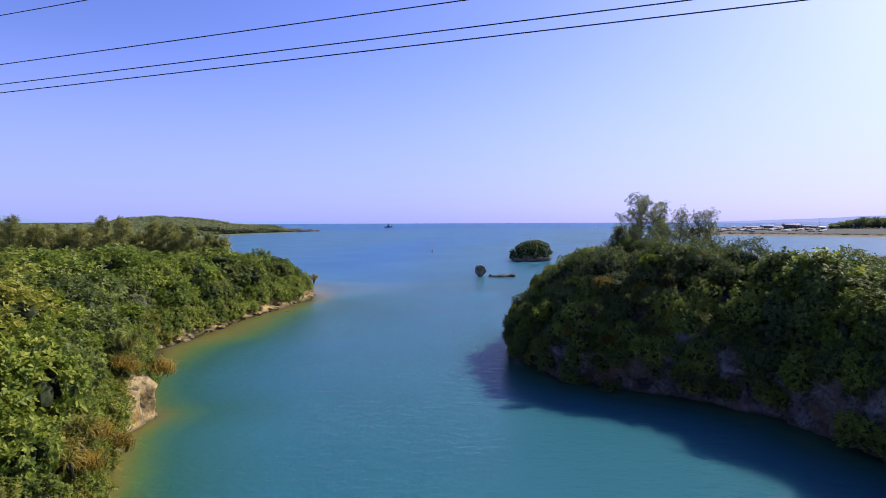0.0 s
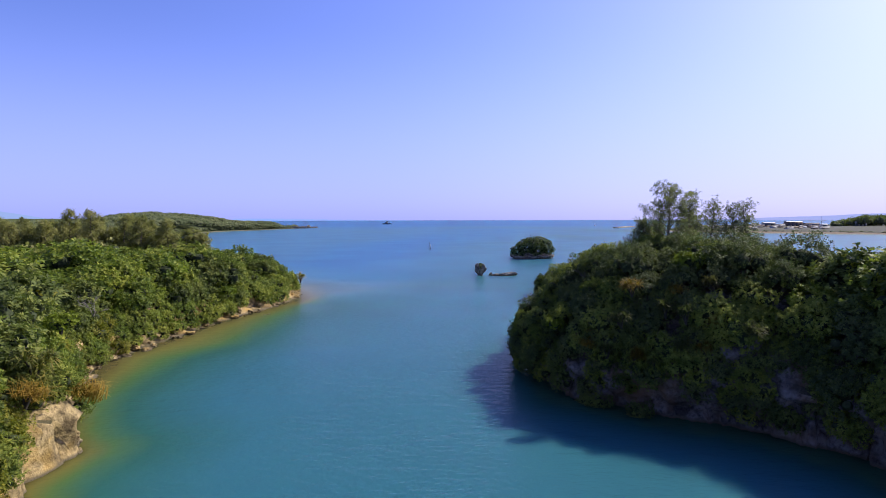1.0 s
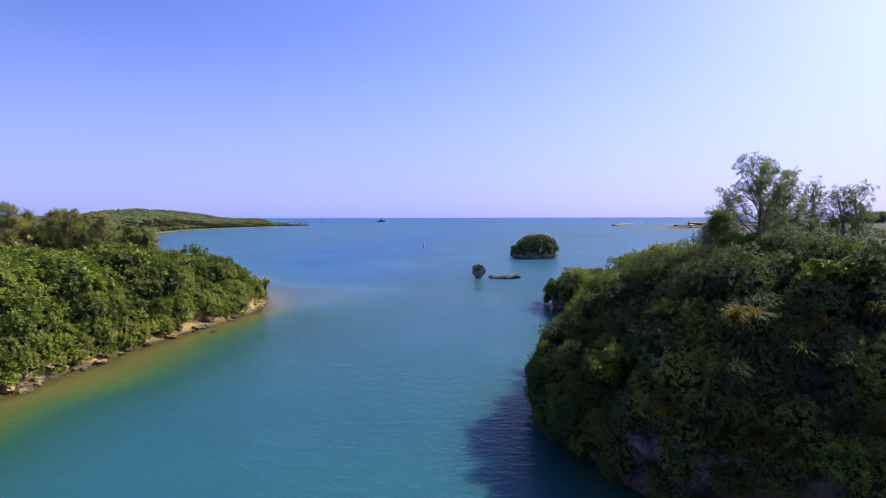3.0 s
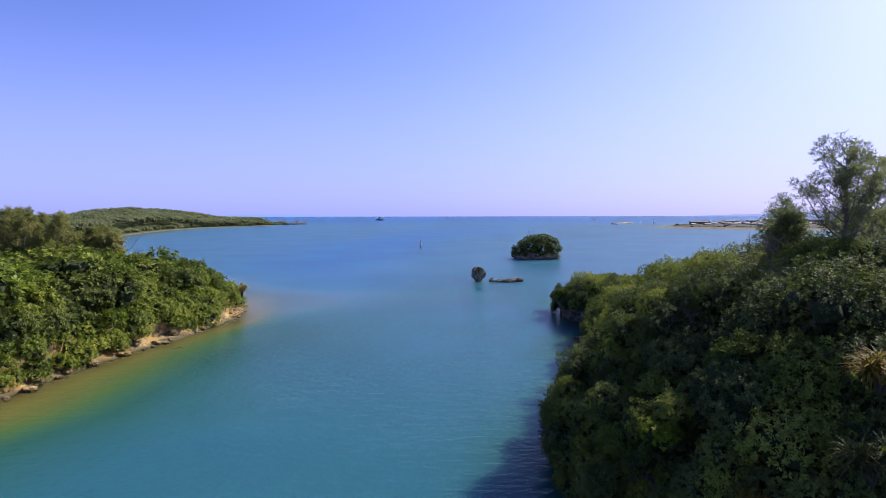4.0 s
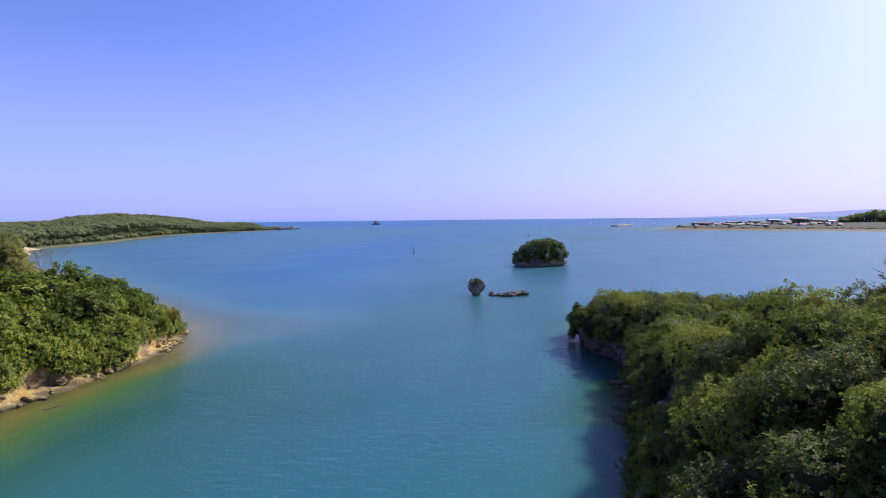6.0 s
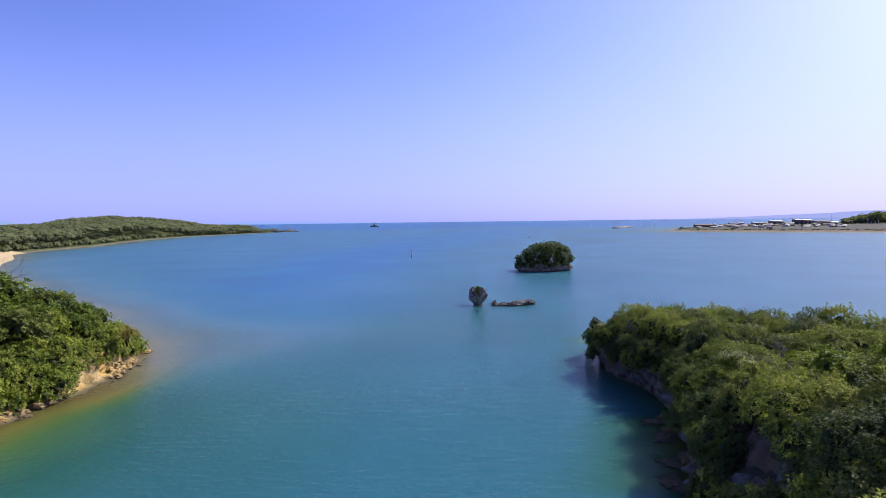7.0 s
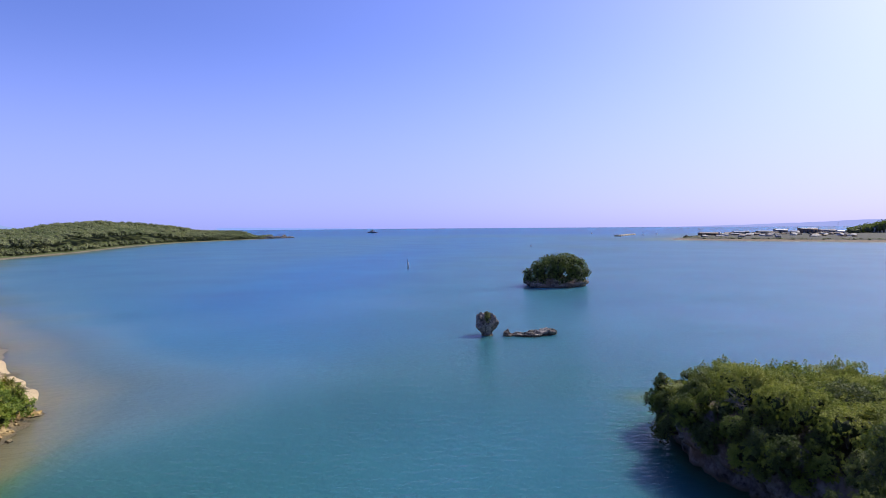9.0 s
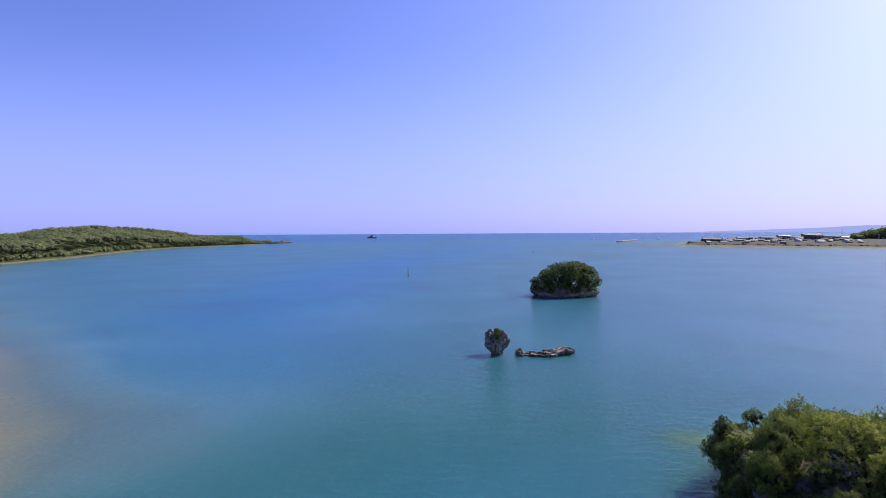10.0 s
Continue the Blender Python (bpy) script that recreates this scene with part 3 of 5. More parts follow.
def water_material():
    m, nt, p, out = material("sea_water")
    at = nt.nodes.new("ShaderNodeAttribute")
    at.attribute_name = "depth"
    sc = nt.nodes.new("ShaderNodeMath")
    sc.operation = "MULTIPLY"
    sc.inputs[1].default_value = 0.1
    nt.links.new(at.outputs["Fac"], sc.inputs[0])
    deep = [(0.24, (0.02, 0.088, 0.074)), (0.42, (0.02, 0.09, 0.13)), (0.75, (0.012, 0.096, 0.222)), (1.0, (0.01, 0.088, 0.22))]
    r1 = ramp(nt, [(0.0, (0.125, 0.104, 0.034)), (0.05, (0.1, 0.102, 0.027)), (0.12, (0.047, 0.1, 0.033)), (0.24, (0.018, 0.079, 0.062)), (0.42, (0.022, 0.096, 0.124)), (0.75, (0.016, 0.097, 0.175)), (1.0, (0.01, 0.086, 0.2))], sc.outputs[0])
    r2 = ramp(nt, [(0.0, (0.24, 0.215, 0.14)), (0.05, (0.125, 0.14, 0.1)), (0.12, (0.07, 0.115, 0.115)), (0.24, (0.05, 0.13, 0.175)), (0.36, (0.026, 0.11, 0.182))] + deep[2:], sc.outputs[0])
    bare_sand = nt.nodes.new("ShaderNodeAttribute")
    bare_sand.attribute_name = "sand"
    col = mixed(nt, r1.outputs[0], r2.outputs[0], bare_sand.outputs["Fac"])
    big = world_noise(nt, 0.035, 3, 0.5)
    tone = ramp(nt, [(0.3, (0.86, 0.9, 0.92)), (0.7, (1.12, 1.08, 1.05))], big)
    body = node(nt, "ShaderNodeSubsurfaceScattering", Scale=1.0)
    body.falloff = "BURLEY"
    body.inputs["Radius"].default_value = (2.0, 2.6, 3.2)
    nt.links.new(mixed(nt, col, tone.outputs[0], 1.0, "MULTIPLY"), body.inputs["Color"])
    shine = node(nt, "ShaderNodeBsdfGlossy", Roughness=0.2)
    fres = node(nt, "ShaderNodeFresnel", IOR=1.15)
    most = nt.nodes.new("ShaderNodeMath")
    most.operation = "MINIMUM"
    most.inputs[1].default_value = 0.29
    nt.links.new(fres.outputs[0], most.inputs[0])
    surf = nt.nodes.new("ShaderNodeMixShader")
    nt.links.new(most.outputs[0], surf.inputs[0])
    nt.links.new(body.outputs[0], surf.inputs[1])
    nt.links.new(shine.outputs[0], surf.inputs[2])
    fine = world_noise(nt, 2.0, 4, 0.6, (0.75, 1.25, 1.0))
    swell = world_noise(nt, 0.75, 3, 0.55, (0.7, 1.35, 1.0))
    hs = nt.nodes.new("ShaderNodeMath")
    hs.operation = "MULTIPLY_ADD"
    hs.inputs[1].default_value = 1.8
    nt.links.new(swell, hs.inputs[0])
    nt.links.new(fine, hs.inputs[2])
    gusts = nt.nodes.new("ShaderNodeMapRange")
    gusts.inputs[1].default_value, gusts.inputs[2].default_value = 0.35, 0.65
    gusts.inputs[3].default_value, gusts.inputs[4].default_value = 0.25, 0.8
    nt.links.new(world_noise(nt, 0.045, 3, 0.55, (0.7, 1.0, 1.0)), gusts.inputs[0])
    b = node(nt, "ShaderNodeBump", Distance=0.14)
    nt.links.new(gusts.outputs[0], b.inputs["Strength"])
    nt.links.new(hs.outputs[0], b.inputs["Height"])
    nt.links.new(b.outputs[0], shine.inputs["Normal"])
    nt.links.new(b.outputs[0], fres.inputs["Normal"])
    nt.nodes.remove(p)
    clear = nt.nodes.new("ShaderNodeBsdfTransparent")
    clear.inputs[0].default_value = (0.75, 0.85, 0.7, 1)
    fac = nt.nodes.new("ShaderNodeMapRange")
    fac.inputs[1].default_value, fac.inputs[2].default_value = 0.0, 0.5
    fac.inputs[3].default_value, fac.inputs[4].default_value = 0.55, 1.0
    nt.links.new(at.outputs["Fac"], fac.inputs[0])
    ms = nt.nodes.new("ShaderNodeMixShader")
    nt.links.new(fac.outputs[0], ms.inputs[0])
    nt.links.new(clear.outputs[0], ms.inputs[1])
    nt.links.new(surf.outputs[0], ms.inputs[2])
    nt.links.new(ms.outputs[0], out.inputs[0])
    return m


gx, gy = stretched(-110, 110, 1.6, (-4800, 4800)), stretched(-40, 330, 1.6, (-400, 4800))
X, Y = [a.ravel() for a in np.meshgrid(gx, gy)]
i = (np.arange(len(gy) - 1)[:, None] * len(gx) + np.arange(len(gx) - 1)[None, :]).ravel()
sea_me = np_mesh("water", np.stack([X, Y, np.zeros_like(X)], 1), np.stack([i, i + 1, i + len(gx) + 1, i + len(gx)], 1), [water_material()], smooth=True)
att = sea_me.attributes.new("depth", "FLOAT", "POINT")
att.data.foreach_set("value", np.maximum(depth_at(X, Y), 0).astype(np.float32))
att = sea_me.attributes.new("sand", "FLOAT", "POINT")
att.data.foreach_set("value", (smooth01(0, 1, (Y - 103 + 8 * smooth01(-25, 0, X)) / (17 + 50 * smooth01(-25, 0, X))) * (1 - 0.15 * smooth01(165, 200, Y)) * (1 - 0.7 * smooth01(-20, 10, X))).astype(np.float32))
tagged(new("water", sea_me), "calm turquoise sea with fine wind ripples", "water", kind="structure")

bed = np_mesh("seabed", [(-4900, -500, -6), (4900, -500, -6), (4900, 4900, -6), (-4900, 4900, -6)], [(0, 1, 2, 3)], [M_sand])
tagged(new("ground", bed), "pale sandy sea bed under the lagoon", "ground", kind="structure")

# ---------------------------------------------------------------- plants
def stems(rng, height, spread, count=4):
    pieces = []
    for k in range(count):
        a = rng.uniform(0, 6.28)
        r = spread * rng.uniform(0.2, 0.5)
        pts = [(0.08 * math.cos(a), 0.08 * math.sin(a), -0.5), (r * 0.35 * math.cos(a), r * 0.35 * math.sin(a), height * 0.3),
               (r * math.cos(a + 0.3), r * math.sin(a + 0.3), height * 0.72)]
        pieces.append(tube(pts, [0.1, 0.07, 0.025], 5))
    return joined(pieces)


def shrub(seed, spread, height, leaves, k, length, width, leaf, tilt=0.55, droop=0.12, what="shrub", label="", category="shrub", gaps=-0.42, shell=0.48):
    """A rounded coastal shrub: stems and a crown of whorled leaves."""
    rng = np.random.default_rng(seed)
    base = new(what)
    V, F = stems(rng, height, spread)
    part("stem", np_mesh("stem", V, F, [M_bark_dark]), base)
    V, F, idx = crown(rng, lobes_of(rng, spread, height, 7), leaves, k, length, width, tilt, droop, gaps=gaps, shell=shell)
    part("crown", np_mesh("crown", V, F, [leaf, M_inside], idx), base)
    return tagged(base, label, category, group="shrubs on the banks")


def pandanus(seed, heads, leaf, label):
    """A screw pine: leaning stems, each with a head of long drooping strap leaves."""
    rng = np.random.default_rng(seed)
    base = new("screw_pine")
    trunk, leaves = [], []
    for h in range(heads):
        a = rng.uniform(0, 6.28)
        r, z = rng.uniform(0.3, 1.0), rng.uniform(0.5, 1.3)
        top = np.array((r * math.cos(a), r * math.sin(a), z))
        trunk.append(tube([(0, 0, -0.5), top * 0.5 + (0, 0, 0.15), top], [0.1, 0.08, 0.06], 5))
        for ring in range(4):
            k = 11
            ang = np.arange(k) * 2 * math.pi / k + rng.uniform(0, 1)
            tilt = 1.25 - ring * 0.38
            for an in ang:
                L = rng.uniform(0.95, 1.5)
                t = tilt + rng.uniform(-0.15, 0.15)
                d = np.array((math.cos(an), math.sin(an), 0.0))
                s = np.array((-math.sin(an), math.cos(an), 0.0)) * 0.045
                p0 = top
                p1 = top + L * 0.55 * (d * math.cos(t) + np.array((0, 0, math.sin(t))))
                p2 = p1 + L * 0.5 * (d * math.cos(t - 0.9) + np.array((0, 0, math.sin(t - 0.9))))
                leaves.append((np.array([p0 - s * 0.7, p0 + s * 0.7, p1 + s, p1 - s]), np.array([[0, 1, 2, 3]])))
                leaves.append((np.array([p1 - s, p1 + s, p2 + s * 0.15, p2 - s * 0.15]), np.array([[0, 1, 2, 3]])))
    V, F = joined(trunk)
    part("stem", np_mesh("stem", V, F, [M_bark_dark]), base)
    V, F = joined(leaves)
    part("crown", np_mesh("crown", V, F, [leaf]), base)
    return tagged(base, label, "screw pine", group="screw pines on the cliffs")


def tuft(seed, n, length, leaf, what, label):
    """A clump of long arching blades."""
    rng = np.random.default_rng(seed)
    leaves = []
    for j in range(n):
        an, r = rng.uniform(0, 6.28), rng.uniform(0, 0.9)
        p0 = np.array((r * math.cos(an * 3), r * math.sin(an * 3), 0.0))
        L, t = length * rng.uniform(0.6, 1.2), rng.uniform(0.8, 1.5)
        d = np.array((math.cos(an), math.sin(an), 0.0))
        s = np.array((-math.sin(an), math.cos(an), 0.0)) * 0.022
        p1 = p0 + L * 0.6 * (d * math.cos(t) + np.array((0, 0, math.sin(t))))
        p2 = p1 + L * 0.5 * (d * math.cos(t - 1.1) + np.array((0, 0, math.sin(t - 1.1))))
        leaves.append((np.array([p0 - s, p0 + s, p1 + s, p1 - s]), np.array([[0, 1, 2, 3]])))
        leaves.append((np.array([p1 - s, p1 + s, p2 + s * 0.15, p2 - s * 0.15]), np.array([[0, 1, 2, 3]])))
    V, F = joined(leaves)
    return tagged(new(what, np_mesh(what, V, F, [leaf])), label, "grass")


def bare(seed, height, label):
    """A dead shrub: bleached forking twigs."""
    rng = np.random.default_rng(seed)
    pieces = []

    def branch(p, d, L, r, depth):
        q = p + d * L * 0.5 + rng.normal(size=3) * L * 0.06
        e = p + d * L + rng.normal(size=3) * L * 0.08
        pieces.append(tube([p, q, e], [r, r * 0.8, r * 0.5], 4))
        if depth:
            for _ in range(3):
                nd = d + rng.normal(size=3) * 0.55
                nd[2] = abs(nd[2]) * 0.9
                nd /= np.linalg.norm(nd)
                branch(q if rng.random() < 0.3 else e, nd, L * 0.68, r * 0.55, depth - 1)

    for _ in range(3):
        d = np.array((rng.normal() * 0.35, rng.normal() * 0.35, 1.0))
        branch(np.array((0, 0, -0.3)), d / np.linalg.norm(d), height * 0.42, 0.05, 3)
    V, F = joined(pieces)
    return tagged(new("dead_shrub", np_mesh("dead_shrub", V, F, [M_dead])), label, "shrub", group="dead shrubs")


def casuarina(seed, height, label, sprays=260, lean=0.06, first=0.3, reach=0.28, rise=(0.45, 0.9), leaf=None, needle=(8, 0.5, 0.075), tips=False):
    """A she-oak: a tapered trunk, rising limbs and feathery hanging sprays with gaps between them."""
    rng = np.random.default_rng(seed)
    base = new("casuarina_tree")
    H = height
    trunk = [np.array((lean * H * f * f + 0.02 * H * math.sin(f * 7 + seed), 0.03 * H * math.sin(f * 5 + seed), H * f)) for f in np.linspace(-0.06, 1, 9)]
    V, F = tube(trunk, np.linspace(0.022 * H, 0.004 * H, 9), 7)
    part("trunk", np_mesh("trunk", V, F, [M_bark]), base)
    limb_pieces, C, D = [], [], []
    for j in range(26):
        f = first + (0.97 - first) * j / 25
        i0 = f * 1.0
        p = np.array((lean * H * i0 * i0, 0.03 * H * math.sin(i0 * 5 + seed), H * i0))
        a = j * 2.4 + rng.uniform(-0.5, 0.5)
        L = reach * H * (1.15 - f) * rng.uniform(0.75, 1.2) + 0.3
        up = rng.uniform(*rise)
        q = p + np.array((math.cos(a) * L * 0.55, math.sin(a) * L * 0.55, L * 0.4 * up))
        e = p + np.array((math.cos(a) * L, math.sin(a) * L, L * up))
        limb_pieces.append(tube([p, q, e], [0.006 * H, 0.004 * H, 0.0015 * H], 4))
        m = max(3, int(sprays / 26 * (0.6 + L / (reach * H))))
        for _ in range(m):
            t = rng.choice((0.45, 0.72, 0.98, 1.05)) + rng.uniform(-0.07, 0.07) if tips else rng.uniform(0.25, 1.08)
            c = (p * (1 - t) ** 2 + 2 * q * t * (1 - t) + e * t * t) + rng.normal(size=3) * (0.2 if tips else 0.0225 * H)
            C.append(c)
            D.append((e - p) / np.linalg.norm(e - p))
    V, F = joined(limb_pieces)
    part("limb", np_mesh("limb", V, F, [M_bark]), base)
    C, D = np.array(C), np.array(D)
    N = D * 0.6 + rng.normal(size=D.shape) * 0.5 + np.array((0, 0, 0.35))
    N /= np.linalg.norm(N, axis=1)[:, None]
    V, F = rosettes(rng, C, N, *needle, 0.6, 0.18)
    part("crown", np_mesh("crown", V, F, [leaf or M_needle]), base)
    return tagged(base, label, "tree", group="casuarina trees")


SHRUB_LABELS = {M_leaf: "dense rounded coastal shrub with bright green whorled leaves", M_leaf_dark: "dense dark green broad-leaved coastal shrub"}
protos = [shrub(s, sp, h, n, 6, L, W, lf, label=SHRUB_LABELS[lf]) for s, sp, h, n, L, W, lf in (
    (11, 1.9, 2.9, 430, 0.25, 0.11, M_leaf), (12, 2.1, 3.1, 410, 0.29, 0.14, M_leaf_dark),
    (13, 1.7, 3.0, 480, 0.22, 0.1, M_leaf), (14, 2.3, 3.0, 520, 0.25, 0.1, M_leaf_dark), (15, 1.9, 3.2, 430, 0.27, 0.13, M_leaf))]

DENSE_LABEL = "thick fine-leaved dark green shrub on the headland slope"
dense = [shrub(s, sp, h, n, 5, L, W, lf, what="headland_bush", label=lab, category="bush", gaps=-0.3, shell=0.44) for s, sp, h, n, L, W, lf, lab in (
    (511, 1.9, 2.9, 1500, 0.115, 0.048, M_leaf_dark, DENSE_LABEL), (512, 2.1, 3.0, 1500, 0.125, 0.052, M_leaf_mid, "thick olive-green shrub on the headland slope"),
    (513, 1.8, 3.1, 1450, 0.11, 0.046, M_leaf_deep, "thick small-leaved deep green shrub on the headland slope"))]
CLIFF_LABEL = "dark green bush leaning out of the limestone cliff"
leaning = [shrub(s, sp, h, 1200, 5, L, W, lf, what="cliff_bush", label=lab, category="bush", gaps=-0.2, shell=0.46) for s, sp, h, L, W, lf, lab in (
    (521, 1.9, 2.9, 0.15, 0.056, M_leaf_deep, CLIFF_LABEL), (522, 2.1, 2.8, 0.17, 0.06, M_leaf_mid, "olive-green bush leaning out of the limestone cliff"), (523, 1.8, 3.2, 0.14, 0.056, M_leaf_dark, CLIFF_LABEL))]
light = []
for s in range(6):
    rng = np.random.default_rng(40 + s)
    light.append(crown(rng, lobes_of(rng, 2.0, 3.0, 5), 150, 5, 0.34, 0.16, ball=BALL2))
fine_crowns = []
for s in range(6):
    rng = np.random.default_rng(340 + s)
    fine_crowns.append(crown(rng, lobes_of(rng, 2.0, 3.0, 6), 320, 5, 0.25, 0.11, ball=BALL2))
finer = []
for s in range(4):
    rng = np.random.default_rng(640 + s)
    finer.append(crown(rng, lobes_of(rng, 2.0, 3.0, 6), 500, 5, 0.18, 0.08, ball=BALL2))
small_crowns = []
for s in range(6):
    rng = np.random.default_rng(740 + s)
    small_crowns.append(crown(rng, lobes_of(rng, 2.0, 3.0, 3), 44, 4, 0.42, 0.28, ball=BALL2, shell=0.74, sprigs=0, gaps=-0.5))
tiny = []
for s in range(5):
    rng = np.random.default_rng(240 + s)
    tiny.append(crown(rng, lobes_of(rng, 2.0, 3.0, 3), 30, 4, 0.5, 0.3, ball=BALL2, shell=0.78, sprigs=0))


def scatter(rng, x0, x1, y0, y1, gap, test):
    out = []
    for x in np.arange(x0, x1, gap):
        for y in np.arange(y0, y1, gap * 0.9):
            px, py = x + rng.uniform(-0.45, 0.45) * gap, y + rng.uniform(-0.45, 0.45) * gap
            out.append((px, py))
    P = np.array(out)
    return P[test(P[:, 0], P[:, 1])]


def stuff(name, spots, mats, label, category, source):
    """Many plants that nobody could count, in one mesh: rows of x, y, z, turn, width scale, height scale.
    The last of mats is the dark inner balls that paint shade; each plant takes one of the others for its leaves."""
    tone = np.random.default_rng(len(spots))
    Vs, Fs, Is, n = [], [], [], 0
    for j, (x, y, z, a, sw, sh) in enumerate(spots):
        V, F, idx = source[j % len(source)]
        c, s = math.cos(a), math.sin(a)
        W = np.stack([(V[:, 0] * c - V[:, 1] * s) * sw + x, (V[:, 0] * s + V[:, 1] * c) * sw + y, V[:, 2] * sh + z], 1)
        Vs.append(W)
        Fs.append(F + n)
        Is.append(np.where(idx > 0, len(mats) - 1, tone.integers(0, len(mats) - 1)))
        n += len(W)
    me = np_mesh(name, np.concatenate(Vs), np.concatenate(Fs), mats, np.concatenate(Is))
    return tagged(new(name, me), label, category, kind="stuff")


rng = np.random.default_rng(5)
near_spots, rest_left, rest_right = [], [], []
P = scatter(rng, -62, -12, -4, 134, 2.35, lambda x, y: (inland(LEFT, x, y) > np.where(y > 100, 2.2, 1.3)) & ((y < 122) | (inland(LEFT, x, y) > 7)))
dl = inland(LEFT, P[:, 0], P[:, 1])
zl = ground_left(P[:, 0], P[:, 1], dl)
for (x, y), d, z in zip(P, dl, zl):
    sc = (rng.uniform(1.3, 1.65) if rng.random() < 0.16 else rng.uniform(0.66, 1.2)) * (0.72 if y > 95 else 1.0)
    row = (x, y, z - 0.15, rng.uniform(0, 6.28), sc * (0.8 if d < 2.4 else 1.05), sc * rng.uniform(0.9, 1.15))
    if d < 6.5 and y > 18:
        near_spots.append(row)
    elif rng.random() < 0.6:
        rest_left.append((*row[:4], row[4] * 1.3, row[5] * 1.1))
P = scatter(rng, 5, 62, -8, 121, 2.3, lambda x, y: (inland(RIGHT, x, y) > 0.9))
dr = inland(RIGHT, P[:, 0], P[:, 1])
zr = ground_right(P[:, 0], P[:, 1], dr)
for (x, y), d, z in zip(P, dr, zr):
    sc = rng.uniform(1.25, 1.5) if rng.random() < 0.15 and y < 60 else rng.uniform(0.6, 1.15) * (0.98 if y > 78 else 1.0)
    row = (x, y, z - 0.2, rng.uniform(0, 6.28), sc * (0.75 if d < 2 else 1.0), sc * rng.uniform(0.85, 1.1))
    if (d < 7 and x < 36 and y > 30) or (x < 31 and 44 < y < 80):
        near_spots.append(row)
    elif rng.random() < 0.65:
        rest_right.append((*row[:4], row[4] * 1.25, row[5] * 1.1))


P = scatter(rng, -48, -26, 92, 122, 2.1, lambda x, y: inland(LEFT, x, y) > 2.0)
for x, y in P:
    z = float(ground_left(np.array([x]), np.array([y]), inland(LEFT, np.array([x]), np.array([y])))[0])
    rest_left.append((x, y, z - 0.3, rng.uniform(0, 6.28), rng.uniform(0.65, 0.9), rng.uniform(0.6, 0.85)))


def hanging(rng, poly, height, y0, y1, gap, far, tries, tilt, size, skip):
    """Shrubs that lean out of the cliff: x, y, z, turn, scale and the way out from the rock."""
    rows = []
    pts = np.array(poly, float)
    for (ax, ay), (bx, by) in zip(pts[:-1], pts[1:]):
        if max(ay, by) < y0 or min(ay, by) > y1 or max(abs(ax), abs(bx)) > 42:
            continue
        L = math.hypot(bx - ax, by - ay)
        for f in np.arange(0.5 * gap / L, 1, gap / L):
            for _ in range(tries):
                x, y = ax + (bx - ax) * f + rng.uniform(-0.6, 0.6), ay + (by - ay) * f + rng.uniform(-0.6, 0.6)
                if rng.random() < skip:
                    continue
                nx, ny = (by - ay) / L, -(bx - ax) / L
                if inland(poly, np.array([x + nx]), np.array([y + ny]))[0] > inland(poly, np.array([x - nx]), np.array([y - ny]))[0]:
                    nx, ny = -nx, -ny
                d0 = inland(poly, np.array([x]), np.array([y]))[0]
                d = rng.uniform(*far)
                x, y = x + nx * (d0 - d), y + ny * (d0 - d)
                z = float(height(np.array([x]), np.array([y]), np.array([d]))[0])
                rows.append((x, y, z, rng.uniform(0, 6.28), rng.uniform(*size), nx, ny, rng.uniform(*tilt)))
    return rows


hang = hanging(rng, RIGHT, ground_right, 22, 94, 1.6, (0.25, 1.5), 2, (0.5, 1.0), (0.5, 0.8), 0.1)
hang += hanging(rng, RIGHT, ground_right, 22, 58, 1.7, (0.1, 0.9), 2, (0.6, 1.2), (0.3, 0.75), 0.15)
hang += hanging(rng, RIGHT, ground_right, 22, 50, 2.6, (0.6, 3.0), 2, (0.5, 1.1), (0.75, 1.1), 0.2)
hang += hanging(rng, RIGHT, ground_right, 50, 80, 1.6, (-0.1, 0.5), 1, (0.7, 1.15), (0.5, 0.75), 0.1)
hang += hanging(rng, RIGHT, ground_right, 94, 119, 1.6, (0.9, 1.8), 1, (0.5, 0.9), (0.4, 0.6), 0.1)
hang += hanging(rng, LEFT, ground_left, 12, 121, 1.7, (1.3, 2.5), 2, (0.15, 0.6), (0.55, 0.8), 0.1)
hang += hanging(rng, LEFT, ground_left, 92, 122, 1.5, (1.2, 2.0), 1, (0.25, 0.7), (0.42, 0.62), 0.12)
hang += hanging(rng, LEFT, ground_left, 12, 46, 1.5, (0.3, 1.4), 2, (0.4, 0.9), (0.5, 0.8), 0.1)
hang += hanging(rng, LEFT, ground_left, 8, 26, 1.3, (0.0, 0.6), 2, (0.5, 1.0), (0.42, 0.62), 0.1)
hang += hanging(rng, LEFT, ground_left, 43, 82, 1.4, (1.0, 1.8), 2, (0.4, 0.9), (0.45, 0.65), 0.35)
for y in np.arange(55.5, 68, 1.15):
    hang.append((8.7 + 0.3 * abs(y - 61) * 0.5, y, rng.uniform(1.4, 3.2), rng.uniform(0, 6.28), rng.uniform(0.6, 0.85), -0.98, -0.1, rng.uniform(0.8, 1.3)))
tip = np.array(RIGHT[13:21], float)
